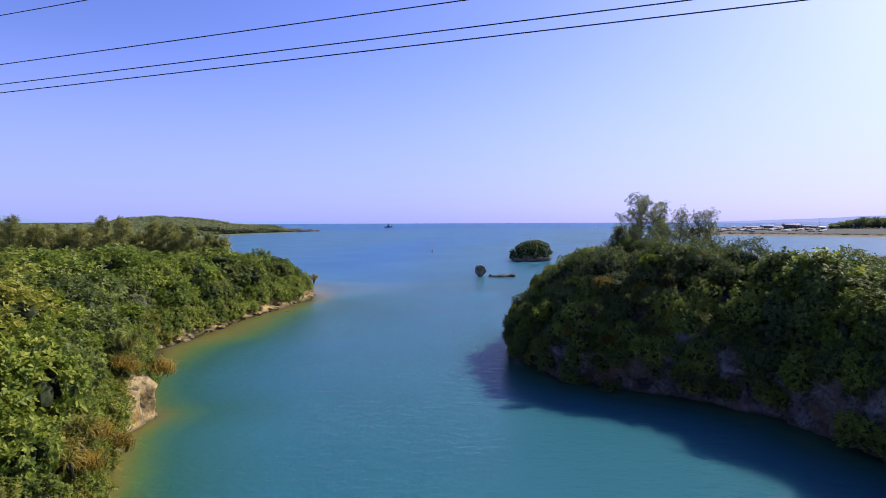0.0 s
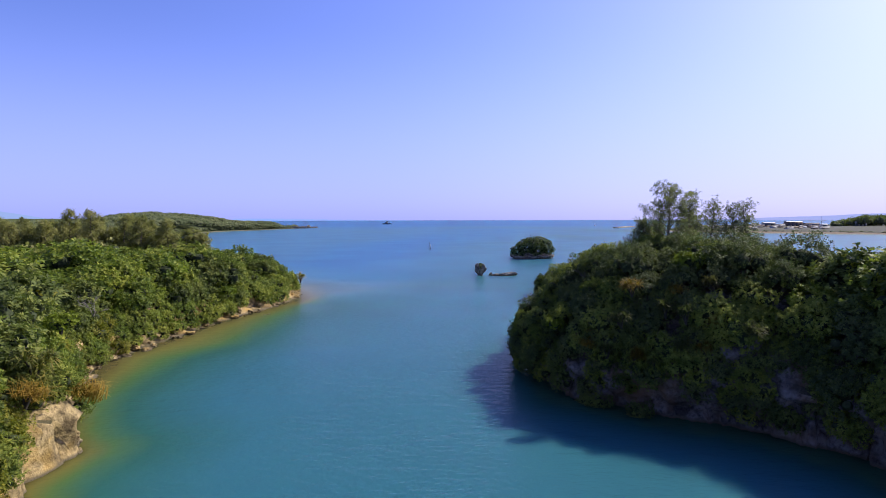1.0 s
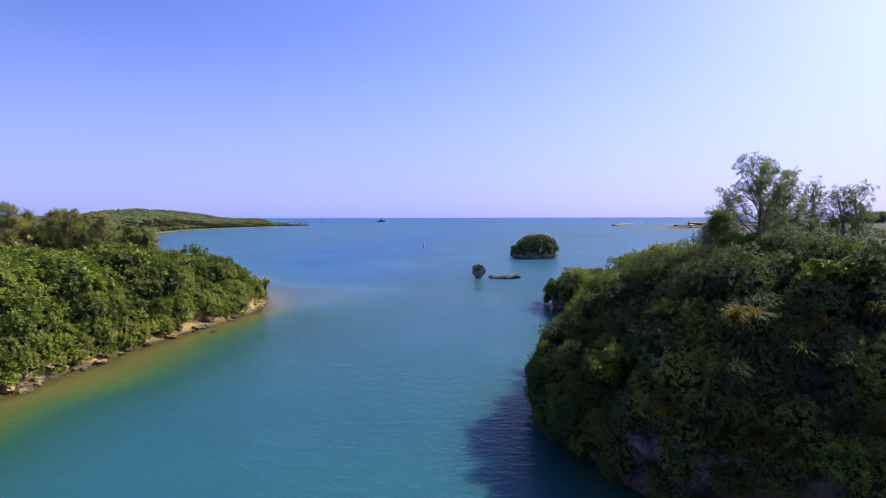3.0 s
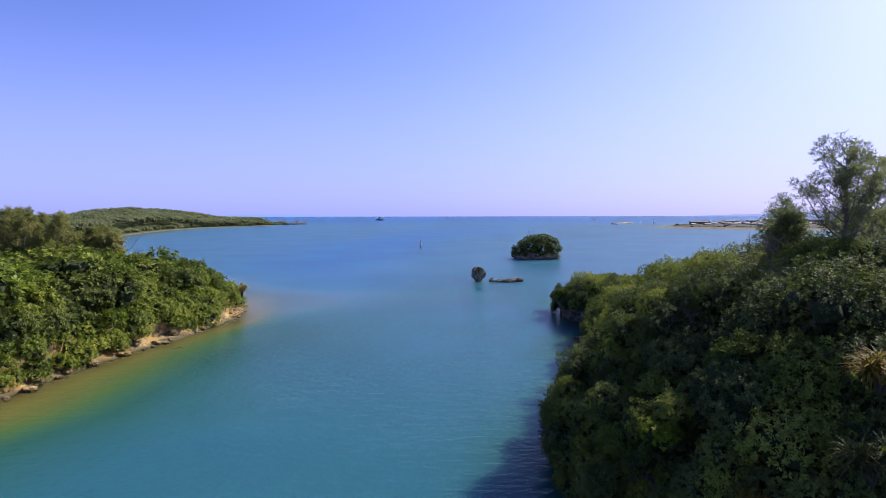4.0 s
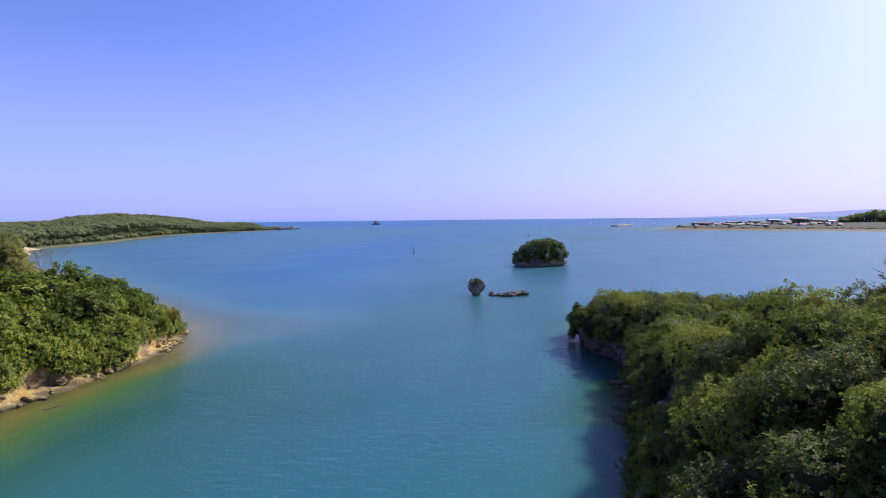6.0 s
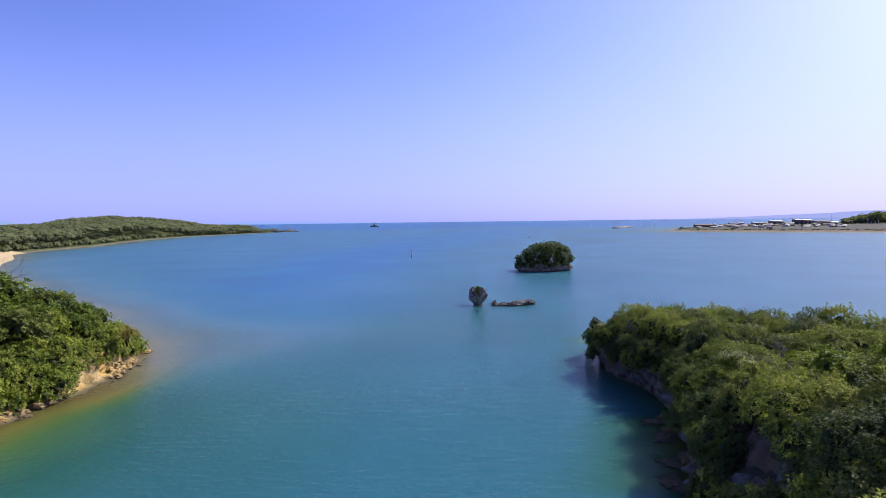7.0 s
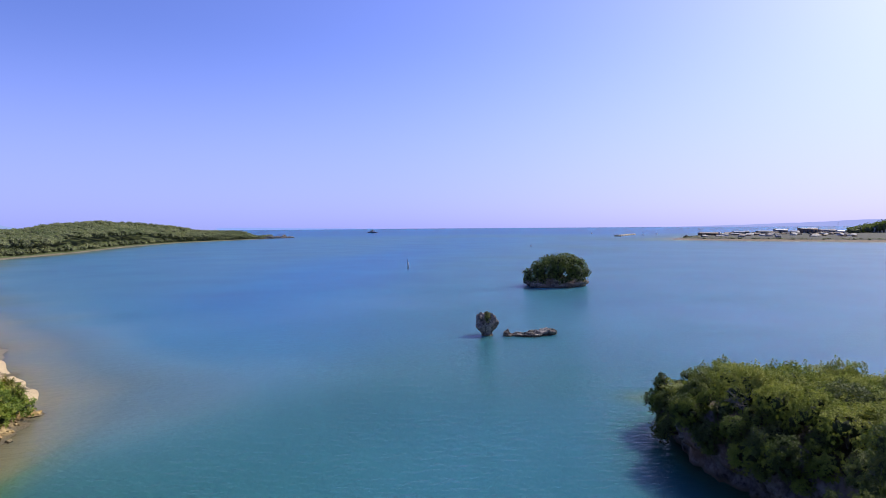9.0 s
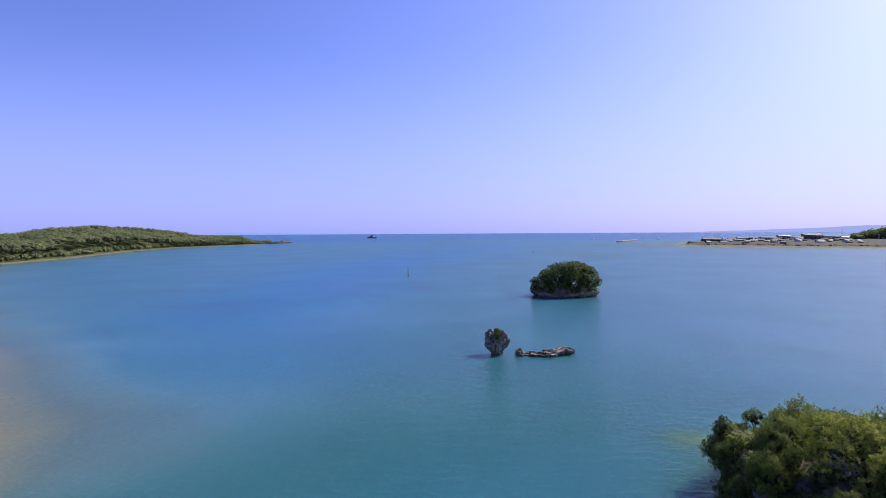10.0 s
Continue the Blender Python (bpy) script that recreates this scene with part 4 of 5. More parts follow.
for (ax, ay), (bx, by) in zip(tip[:-1], tip[1:]):
    L = math.hypot(bx - ax, by - ay)
    nx, ny = -(by - ay) / L, (bx - ax) / L
    for f in np.arange(0.3 / L, 1, 0.45 / L):
        d = rng.uniform(-0.25, 0.4)
        low = ay + (by - ay) * f > 108
        if not low and rng.random() < 0.6:
            continue
        hang.append((ax + (bx - ax) * f + nx * d, ay + (by - ay) * f + ny * d, rng.uniform(0.8, 3.2) if low else rng.uniform(2.2, 3.8), rng.uniform(0, 6.28), rng.uniform(0.32, 0.5), nx, ny, rng.uniform(0.6, 1.4)))
hang += hanging(rng, RIGHT, ground_right, 24, 63, 1.9, (1.3, 3.8), 3, (0.15, 0.7), (0.4, 1.0), 0.15)
hang += hanging(rng, RIGHT, ground_right, 64, 93, 1.9, (1.4, 3.4), 2, (0.1, 0.5), (0.5, 0.7), 0.1)
hang += hanging(rng, LEFT, ground_left, 96, 122, 1.5, (1.6, 3.2), 2, (0.15, 0.5), (0.45, 0.6), 0.05)
face = np.array(RIGHT[5:10], float)
for (ax, ay), (bx, by) in zip(face[:-1], face[1:]):
    L = math.hypot(bx - ax, by - ay)
    nx, ny = -(by - ay) / L, (bx - ax) / L
    for f in np.arange(0.3 / L, 1, 0.8 / L):
        d = rng.uniform(-0.5, 0.2)
        hang.append((ax + (bx - ax) * f + nx * d, ay + (by - ay) * f + ny * d, rng.uniform(2.4, 5.6), rng.uniform(0, 6.28), rng.uniform(0.4, 0.65), nx, ny, rng.uniform(0.5, 1.25)))
CLEAR = [(-23.4, 40.2, 2.1, 3.4), (-17.4, 21.4, 0.8, 9), (-18.2, 22.6, 0.8, 9), (-18.6, 27.2, 0.8, 9), (-24.0, 36.6, 1.2, 9), (15.6, 45.6, 1.4, 7), (17.2, 45.2, 1.3, 8), (-23.0, 41.2, 1.0, 9)]
hang = [r for r in hang if not any(math.hypot(r[0] - cx, r[1] - cy) < cr and r[2] < cz for cx, cy, cr, cz in CLEAR)]
near_spots = [r for r in near_spots if not any(math.hypot(r[0] - cx, r[1] - cy) < cr and r[2] < cz for cx, cy, cr, cz in CLEAR)]
rng.shuffle(near_spots)
close = [r for r in near_spots if 0 < r[0] < 37 and 46 < r[1]]
near_spots = [r for r in near_spots if r not in close]
wide = [r for r in rest_right if r[0] < 46 and r[1] > 56]
rest_right = [r for r in rest_right if r not in wide]
end = [r for r in wide if r[1] > 82 and r[0] < 37]
wide = [r for r in wide if r not in end]
close += [(*r[:4], r[4] * 0.85, r[5] * 0.95) for r in end]
close_hang = [r for r in hang if r[0] > 0 and 52 < r[1]]
hang = [r for r in hang if r not in close_hang]
# Below y 64 deeper greens prevail: that slope's shade put into leaf choice.
for j, (x, y, z, a, sw, sh) in enumerate(close):
    m = Matrix.LocRotScale((x, y, z), Euler((0, 0, a)), (sw, sw, sh))
    if j < 3:
        dense[j].matrix_basis = m
    else:
        copy_thing(dense[((2, 0, 2, 0, 2, 1, 2) if y < 64 else (1, 0, 1, 1, 2, 0, 1))[j % 7]], pose(0, 0, 0)).matrix_basis = m
for j, (x, y, z, a, sc, nx, ny, tilt) in enumerate(close_hang):
    q = Matrix.Rotation(tilt, 3, Vector((-ny, nx, 0))) @ Matrix.Rotation(a, 3, "Z")
    c = leaning[j] if j < 3 else copy_thing(leaning[j % 3], pose(0, 0, 0))
    c.matrix_basis = Matrix.LocRotScale((x, y, max(z - 0.35 * sc, 0.5)), q.to_quaternion(), (sc, sc, sc))
for j, (x, y, z, a, sw, sh) in enumerate(near_spots[:300]):
    pr = protos[j % 5]
    m = Matrix.LocRotScale((x, y, z), Euler((0, 0, a)), (sw, sw, sh))
    if j < 5:
        pr.matrix_basis = m
    else:
        c = copy_thing(pr, pose(0, 0, 0))
        c.matrix_basis = m
extra = near_spots[300:]
rest_left += [r for r in extra if r[0] < 0]
front = [r for r in rest_left if r[1] < 45 and r[0] > -36]
middle = [r for r in rest_left if r[1] < 62 and r[0] > -52 and r not in front]
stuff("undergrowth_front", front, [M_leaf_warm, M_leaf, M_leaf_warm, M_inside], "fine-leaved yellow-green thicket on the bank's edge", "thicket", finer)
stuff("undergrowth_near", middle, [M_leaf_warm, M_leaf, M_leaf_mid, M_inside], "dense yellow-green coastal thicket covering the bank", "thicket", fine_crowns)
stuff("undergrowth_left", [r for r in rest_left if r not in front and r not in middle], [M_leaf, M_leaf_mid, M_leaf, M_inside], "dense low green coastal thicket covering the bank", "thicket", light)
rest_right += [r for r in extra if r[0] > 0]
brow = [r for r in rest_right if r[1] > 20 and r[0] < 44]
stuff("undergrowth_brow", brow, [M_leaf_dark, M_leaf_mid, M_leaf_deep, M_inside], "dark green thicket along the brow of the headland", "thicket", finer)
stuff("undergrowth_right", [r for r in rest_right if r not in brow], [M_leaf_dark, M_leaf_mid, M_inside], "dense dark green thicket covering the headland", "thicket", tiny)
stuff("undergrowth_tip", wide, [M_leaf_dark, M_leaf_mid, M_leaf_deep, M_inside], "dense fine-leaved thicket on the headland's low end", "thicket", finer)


def cliff_growth(name, rows, mats, label, source):
    tone = np.random.default_rng(len(rows))
    Vs, Fs, Is, n = [], [], [], 0
    for j, (x, y, z, a, sc, nx, ny, tilt) in enumerate(rows):
        V, F, idx = source[j % len(source)]
        q = Matrix.Rotation(tilt, 3, Vector((-ny, nx, 0))) @ Matrix.Rotation(a, 3, "Z")
        W = (V * sc) @ np.array(q).T + np.array((x, y, z - 0.35 * sc))
        W[:, 2] = np.maximum(W[:, 2], 0.12)
        Vs.append(W)
        Fs.append(F + n)
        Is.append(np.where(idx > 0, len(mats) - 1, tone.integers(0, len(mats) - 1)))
        n += len(W)
    return tagged(new(name, np_mesh(name, np.concatenate(Vs), np.concatenate(Fs), mats, np.concatenate(Is))), label, "thicket", kind="stuff")


cliff_growth("cliff_growth_far", [r for r in hang if r[0] < 0 and r[1] > 68], [M_leaf, M_leaf_mid, M_leaf, M_inside], "green bushes leaning out along the low rocky point", light)
cliff_growth("cliff_growth_left", [r for r in hang if r[0] < 0 and r[1] <= 68], [M_leaf, M_leaf_warm, M_leaf_mid, M_inside], "green bushes leaning out over the rocky shore", fine_crowns)
cliff_growth("cliff_growth_point", [r for r in hang if r[0] > 0 and r[1] > 43], [M_leaf_mid, M_leaf_dark, M_leaf_mid, M_leaf_deep, M_inside], "olive-green bushes hanging from the point of the headland", finer)
cliff_growth("cliff_growth_right", [r for r in hang if r[0] > 0 and r[1] <= 43], [M_leaf_mid, M_leaf_dark, M_leaf_mid, M_leaf_deep, M_inside], "dark bushes hanging from the shaded limestone cliff", fine_crowns)

rows = []
P = scatter(rng, 60, 138, -50, 80, 6.0, lambda x, y: inland(RIGHT, x, y) > 2)
for (x, y), z in zip(P, ground_right(P[:, 0], P[:, 1], inland(RIGHT, P[:, 0], P[:, 1]))):
    rows.append((x, y, z - 0.4, rng.uniform(0, 6.28), rng.uniform(1.6, 2.2), rng.uniform(1.0, 1.3)))
P = scatter(rng, -150, -64, -50, 88, 6.0, lambda x, y: inland(LEFT, x, y) > 2)
for (x, y), z in zip(P, ground_left(P[:, 0], P[:, 1], inland(LEFT, P[:, 0], P[:, 1]))):
    rows.append((x, y, min(z, 5.0) - 0.4, rng.uniform(0, 6.28), rng.uniform(1.6, 2.2), rng.uniform(1.1, 1.5)))
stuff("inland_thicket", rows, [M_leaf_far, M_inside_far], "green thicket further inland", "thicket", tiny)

# casuarinas on the headland and behind the left bank
for j, (x, y, top) in enumerate(((22.0, 60.8, 17.5), (25.0, 62.5, 16.9), (28.4, 64.6, 16.2), (30.4, 64.2, 15.8), (32.2, 64.8, 16.0), (20.6, 63.0, 14.2), (23.5, 68.0, 13.8), (26.5, 67.0, 15.0), (25.3, 72.0, 15.2))):
    z = float(ground_right(np.array([x]), np.array([y]), inland(RIGHT, np.array([x]), np.array([y])))[0])
    casuarina(60 + j, top - z, "tall feathery grey-green casuarina standing over shrubs", 950 if j == 0 else 460, first=0.25, reach=0.3 if j == 0 else 0.17, rise=(0.8, 1.5), leaf=M_needle_dark, needle=(9, 0.3, 0.04), tips=True).matrix_basis = pose(x, y, z, 0, 0, 47 * j)
belt = [casuarina(80 + j, h, "broad olive-brown feathery casuarina in a shelter belt", 1000, 0.03, 0.16, 0.3, needle=(7, 0.5, 0.06)) for j, h in enumerate((8.6, 9.6, 7.6, 9.0, 7.0))]
spots = scatter(rng, -150, -46, 98, 185, 4.3, lambda x, y: (inland(LEFT, x, y) > 11) & (y > 150 + (x + 48) * 0.35 - 40) & (x < -1 - 0.753 * (y - 57.8)))
spots = spots[np.argsort(spots[:, 1])][:230]
for j, (x, y) in enumerate(spots):
    z = float(ground_left(np.array([x]), np.array([y]), inland(LEFT, np.array([x]), np.array([y])))[0])
    m = Matrix.LocRotScale((x, y, z - 0.2), Euler((0, 0, rng.uniform(0, 6.28))), (1, 1, rng.uniform(0.82, 1.08)))
    if j < 5:
        belt[j].matrix_basis = m
    else:
        copy_thing(belt[j % 5], pose(0, 0, 0)).matrix_basis = m

# woods behind, out to the cape
P = scatter(rng, -150, -44, 84, 196, 5.4, lambda x, y: (inland(LEFT, x, y) > 8) & ((y > 130) | (x < -58)) & (x < -1 - 0.753 * (y - 57.8)))
db = inland(LEFT, P[:, 0], P[:, 1])
zb = ground_left(P[:, 0], P[:, 1], db)
stuff("belt_undergrowth", [(x, y, z - 0.3, rng.uniform(0, 6.28), rng.uniform(1.5, 2.1), rng.uniform(1.1, 1.7)) for (x, y), z in zip(P, zb)], [M_needle, M_inside],
      "olive thicket under the casuarina belt", "thicket", tiny)
P = np.stack([rng.uniform(-700, -60, 26000), rng.uniform(60, 880, 26000)], 1)
dp = inland(LEFT, P[:, 0], P[:, 1])
P = P[((P[:, 1] > 196) | (P[:, 0] < -150)) & (dp > np.where((P[:, 1] > 265) & (P[:, 1] < 345), 10, 3.5)) & (dp < 90)]
P = np.concatenate([P[:1200], P[inland(LEFT, P[:, 0], P[:, 1]) < 38][-850:]])
dw = inland(LEFT, P[:, 0], P[:, 1])
rows = []
for (x, y), d in zip(P, dw):
    crest = wood_height(y, d)
    top = min(crest, 5 + d * 0.16 + (crest - 9) * 0.6 if d < 60 else 99) + rng.uniform(-1.1, 0.7)
    tall = rng.uniform(1.1, 2.0) * min(1.0, top / 7)
    rows.append((x, y, max(top - 2.95 * tall, -0.5), rng.uniform(0, 6.28), rng.uniform(1.3, 2.5), tall))
shore = np.array(LEFT, float)
for (ax, ay), (bx, by) in zip(shore[29:37], shore[30:38]):
    L = math.hypot(bx - ax, by - ay)
    for f in np.arange(0, 1, 6.5 / L):
        x, y = ax + (bx - ax) * f - rng.uniform(5, 9), ay + (by - ay) * f
        rows.append((x, y, 0.2, rng.uniform(0, 6.28), rng.uniform(1.3, 2.0), rng.uniform(1.2, 1.9)))
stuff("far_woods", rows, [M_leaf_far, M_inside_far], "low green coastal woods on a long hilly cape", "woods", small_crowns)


# ---------------------------------------------------------------- rocks and islets in the water
def rock_mesh(seed, size, subdiv, rough, notch=0.0, flat=0.0, mat=None, waist=0.25):
    mat = mat or M_reef
    bm = bmesh.new()
    bmesh.ops.create_icosphere(bm, subdivisions=subdiv, radius=1)
    V = np.array([v.co[:] for v in bm.verts])
    n = 1 + rough * (vnoise(V, 1.4, seed) + 0.6 * vnoise(V, 3.1, seed + 1) + 0.42 * vnoise(V, 6.5, seed + 2) + 0.25 * vnoise(V, 13.0, seed + 3))
    W = V * n[:, None]
    if flat:
        W[:, 2] = np.clip(W[:, 2], -1, flat + 0.08 * vnoise(V, 4, seed))
    W = W * np.array(size)
    if notch:
        f = 1 - notch * np.exp(-((W[:, 2] - waist) / 0.6) ** 2)
        W[:, 0] *= f
        W[:, 1] *= f
    for v, w in zip(bm.verts, W):
        v.co = w
    me = bpy.data.meshes.new("rock")
    bm.to_mesh(me)
    bm.free()
    me.materials.append(mat)
    return me


stack = tagged(new("sea_stack"), "mushroom-shaped limestone stack with tufts on top", "rock")
stack.location = (9.7, 154.3, 0)
st = part("rock", rock_mesh(3, (1.5, 1.35, 1.95), 6, 0.27, 0.42, waist=-0.8), stack)
st.location = (0, 0, 1.15)
V, F, idx = crown(np.random.default_rng(9), [(np.array((0.2, -0.1, 2.4)), 0.6), (np.array((0.7, 0.1, 2.15)), 0.52), (np.array((0.0, -0.6, 2.1)), 0.45), (np.array((-0.3, 0.1, 2.5)), 0.4)], 260, 6, 0.18, 0.08, ball=BALL3, sprigs=0)
part("crown", np_mesh("crown", V, F, [M_leaf_dark, M_inside], idx), stack, "low green tufts")
for j, (x, y, sx, sy, sz) in enumerate(((12.5, 153.6, 0.55, 0.6, 0.62), (14.6, 153.2, 1.2, 0.8, 0.6), (16.4, 153.6, 1.5, 1.1, 0.6), (18.0, 154.0, 1.1, 0.8, 0.75), (15.6, 152.6, 0.9, 0.5, 0.4))):
    ob = tagged(new("reef_rock", rock_mesh(20 + j, (sx, sy, sz), 5, 0.42)), "low dark pitted reef rock awash in the sea", "rock", group="reef rocks beside the stack")
    ob.location = (x, y, 0.05)


def islet():
    base = tagged(new("islet"), "small limestone islet with pale undercut rim and green shrub dome", "islet")
    base.location = (33.2, 218.6, 0)
    part("rock", rock_mesh(7, (7.8, 5.4, 3.3), 6, 0.22, 0.16, 0.62, waist=-0.1), base)
    r = np.random.default_rng(77)
    lobes = [(np.array((0.0, 0, 3.4)), 3.7), (np.array((-4.0, 0, 2.6)), 2.8), (np.array((4.4, 0, 3.1)), 3.2)]
    for q in range(64):
        a, rr = r.uniform(0, 6.28), math.sqrt(r.uniform(0.05, 1))
        x, y = 7.2 * rr * math.cos(a), 5.0 * rr * math.sin(a)
        h = 1.9 + 5.0 * max(0.05, 1 - rr ** 4 * 0.85) ** 0.5 * r.uniform(0.82, 1.0)
        lobes.append((np.array((x, y, h - 1.5 * smooth01(-1.0, -6.5, x))), r.uniform(0.7, 1.25)))
    for q in range(44):
        a = 2 * math.pi * q / 44 + r.uniform(-0.08, 0.08)
        z = r.uniform(1.3, 3.6)
        lobes.append((np.array((7.5 * math.cos(a), 5.3 * math.sin(a), z)), r.uniform(0.5, 0.95)))
    V, F, idx = crown(r, lobes, 6500, 6, 0.24, 0.11, low=-0.8, ball=BALL3)
    part("crown", np_mesh("crown", V, F, [M_leaf_dark, M_inside], idx), base)
    return base


islet()


for j in range(9):
    ob = tagged(new("cape_rock", rock_mesh(400 + j, (3 + j % 3 * 1.6, 3.0, 1.6 + j % 4 * 0.7), 3, 0.3)), "brown weathered rock at the tip of the cape", "rock", group="rocks off the cape")
    ob.location = (-231 + j * 2.6 - 3 * (j % 2), 868 + j * 9, 0.6)


# ---------------------------------------------------------------- single plants seen well
def at_right(x, y):
    return float(ground_right(np.array([x]), np.array([y]), inland(RIGHT, np.array([x]), np.array([y])))[0])


placed = set()
PINE_LABEL = "screw pine with drooping strap leaves on a cliff ledge"
pines = [pandanus(100 + j, 4 + j % 2, (M_strap, M_strap, M_strap, M_dry, M_strap_dark, M_strap_dark)[j], "golden-brown screw pine with drooping withered leaves" if j == 3 else PINE_LABEL) for j in range(6)]
spots = [(-17.3, 21.2, 3.9), (-18.0, 22.8, 4.2), (-24.2, 38.0, 5.4), (-23.6, 36.4, 4.4), (15.5, 45.5, 4.0), (17.2, 45.0, 5.2), (19.6, 45.4, 6.8),
         (20.4, 49.6, 10.4), (16.6, 46.6, 7.6), (12.2, 50.2, 4.6), (25.0, 41.5, 6.0), (9.2, 60.5, 3.4), (-30.8, 120.6, 1.3), (-32.6, 122.6, 1.5), (13.4, 46.9, 6.8), (14.6, 48.2, 9.0), (12.6, 47.6, 4.2), (12.6, 50.0, 5.5), (18.6, 44.2, 5.0), (21.0, 42.6, 6.6), (-27.0, 113.0, 3.0), (14.2, 46.4, 4.1), (17.6, 45.4, 7.4), (20.2, 46.8, 9.4), (18.2, 48.2, 8.6)]
for j, (x, y, z) in enumerate(spots):
    m = Matrix.LocRotScale((x, y, z), Euler((0.1, -0.1, 1.3 * j)), (0.8 if x < 0 else 0.6,) * 3)
    kind_j = j % 3 if x < 0 else 3 + j % 3
    if kind_j not in placed:
        placed.add(kind_j)
        pines[kind_j].matrix_basis = m
    else:
        copy_thing(pines[kind_j], pose(0, 0, 0)).matrix_basis = m
for j, (x, y, z, sc) in enumerate(((-23.0, 41.0, 3.3, 1.3), (-18.5, 27.2, 2.6, 0.9), (-17.2, 22.2, 3.6, 0.95), (-18.0, 24.2, 4.4, 0.95), (-22.6, 35.4, 5.0, 1.0), (-16.0, 17.6, 3.2, 0.9), (11.4, 49.0, 4.7, 0.9), (14.8, 46.2, 4.4, 0.7))):
    ob = tuft(120 + j, 170, 1.0, M_dry, "dry_fern_clump", "golden-brown withered fern clump hanging over the rock")
    ob.matrix_basis = Matrix.LocRotScale((x, y, z), Euler((0, 0.35, 0)), (sc,) * 3)
for j, (x, y, z, sc) in enumerate(((19.7, 93.2, 2.6, 1.1), (20.8, 92.6, 3.1, 1.0), (9.0, 67.6, 2.6, 1.1), (10.0, 66.4, 3.2, 0.9), (19.6, 115.5, 3.0, 1.0), (18.8, 112.6, 3.0, 0.9), (19.2, 110.6, 3.2, 0.8))):
    ob = tuft(130 + j, 380, 0.85, M_grass, "grass_clump", "clump of tall yellow-green coarse grass at the cliff edge")
    ob.matrix_basis = Matrix.LocRotScale((x, y, z), Euler((0, 0, 0)), (sc,) * 3)
for j, (x, y, z, h) in enumerate(((13.9, 61.0, 6.6, 2.4), (12.6, 66.5, 5.4, 2.2), (17.2, 64.8, 8.2, 2.4), (18.5, 68.2, 8.2, 2.2), (18.0, 80.5, 4.4, 1.6),
                                  (22.5, 86.0, 4.0, 2.6), (-26.6, 38.6, 5.9, 2.6), (-28.6, 41.6, 6.6, 2.4), (-34.0, 60.0, 5.6, 2.4), (20.4, 108.0, 4.0, 2.2), (22.6, 103.0, 4.2, 2.4), (20.6, 98.0, 3.8, 2.2), (24.8, 78.0, 6.8, 2.6), (21.4, 91.0, 3.8, 2.4))):
    bare(140 + j, h, "leafless bleached grey shrub among green bushes").matrix_basis = pose(x, y, z, 0, 0, 50 * j)
for j, (x, y, h) in enumerate(((20.8, 88.4, 1.4), (22.6, 84.2, 1.5), (21.0, 76.4, 1.6), (24.6, 94.0, 1.2), (22.0, 73.0, 1.8), (18.6, 83.6, 1.3))):
    bare(340 + j, h, "leafless bleached grey shrub among green bushes").matrix_basis = pose(x, y, at_right(x, y) + 2.0, 0, 0, 70 * j)
for j, (x, y, h) in enumerate(((16.8, 57.5, 1.9), (15.2, 63.5, 1.7), (18.8, 61.2, 2.0), (13.4, 58.6, 1.5), (20.4, 66.2, 1.9), (17.0, 69.4, 1.6), (15.8, 53.2, 1.8), (21.6, 57.4, 2.0), (14.2, 66.2, 1.4))):
    bare(440 + j, h, "thin leafless grey shrub among dark bushes").matrix_basis = pose(x, y, at_right(x, y) + 1.7, 0, 0, 63 * j)
for j, (x, y, sc) in enumerate(((19.2, 89.4, 1.0), (18.4, 85.6, 0.9), (21.6, 80.6, 1.0), (20.0, 96.6, 0.8))):
    ob = tuft(360 + j, 380, 0.85, M_grass, "grass_clump", "clump of tall yellow-green coarse grass at the cliff edge")
    ob.matrix_basis = Matrix.LocRotScale((x, y, at_right(x, y) + 2.3), Euler((0, 0, j)), (sc,) * 3)
limes = ((19.8, 49.9, 10.6, 0.7), (21.2, 50.2, 10.6, 0.6), (14.2, 64.4, 7.2, 0.55), (-24.4, 33.6, 6.6, 0.6), (-28.0, 46.2, 6.6, 0.6), (-31.6, 88.5, 3.6, 0.6), (9.7, 53.0, 5.4, 0.42), (25.4, 106.0, 4.3, 0.6), *((x, y, at_right(x, y) + 2.0, 0.55) for x, y in ((20.6, 85.0), (23.4, 87.2), (19.8, 81.6), (19.0, 77.0), (25.0, 90.6))))
for j, (x, y, z, sc) in enumerate(limes):
    ob = shrub(150 + j, 2.0, 1.6, 420, 6, 0.26, 0.13, M_lime, label="lime-green leafy creeper spread over a shrub")
    ob.matrix_basis = Matrix.LocRotScale((x, y, z), Euler((0, 0, j)), (sc,) * 3)
dead = bare(160, 8.0, "tall pale dead tree among casuarinas")
dead.matrix_basis = pose(-60, 139.5, 4.6)
dead.name = "dead_tree"
tagged(dead, category="tree")

nose = tagged(new("rock_nose", rock_mesh(233, (1.4, 1.5, 1.9), 6, 0.32, 0.12, 0.0, M_nose)), "tan and orange limestone outcrop jutting over the water", "rock")
nose.location = (-24.7, 40.2, 0.7)

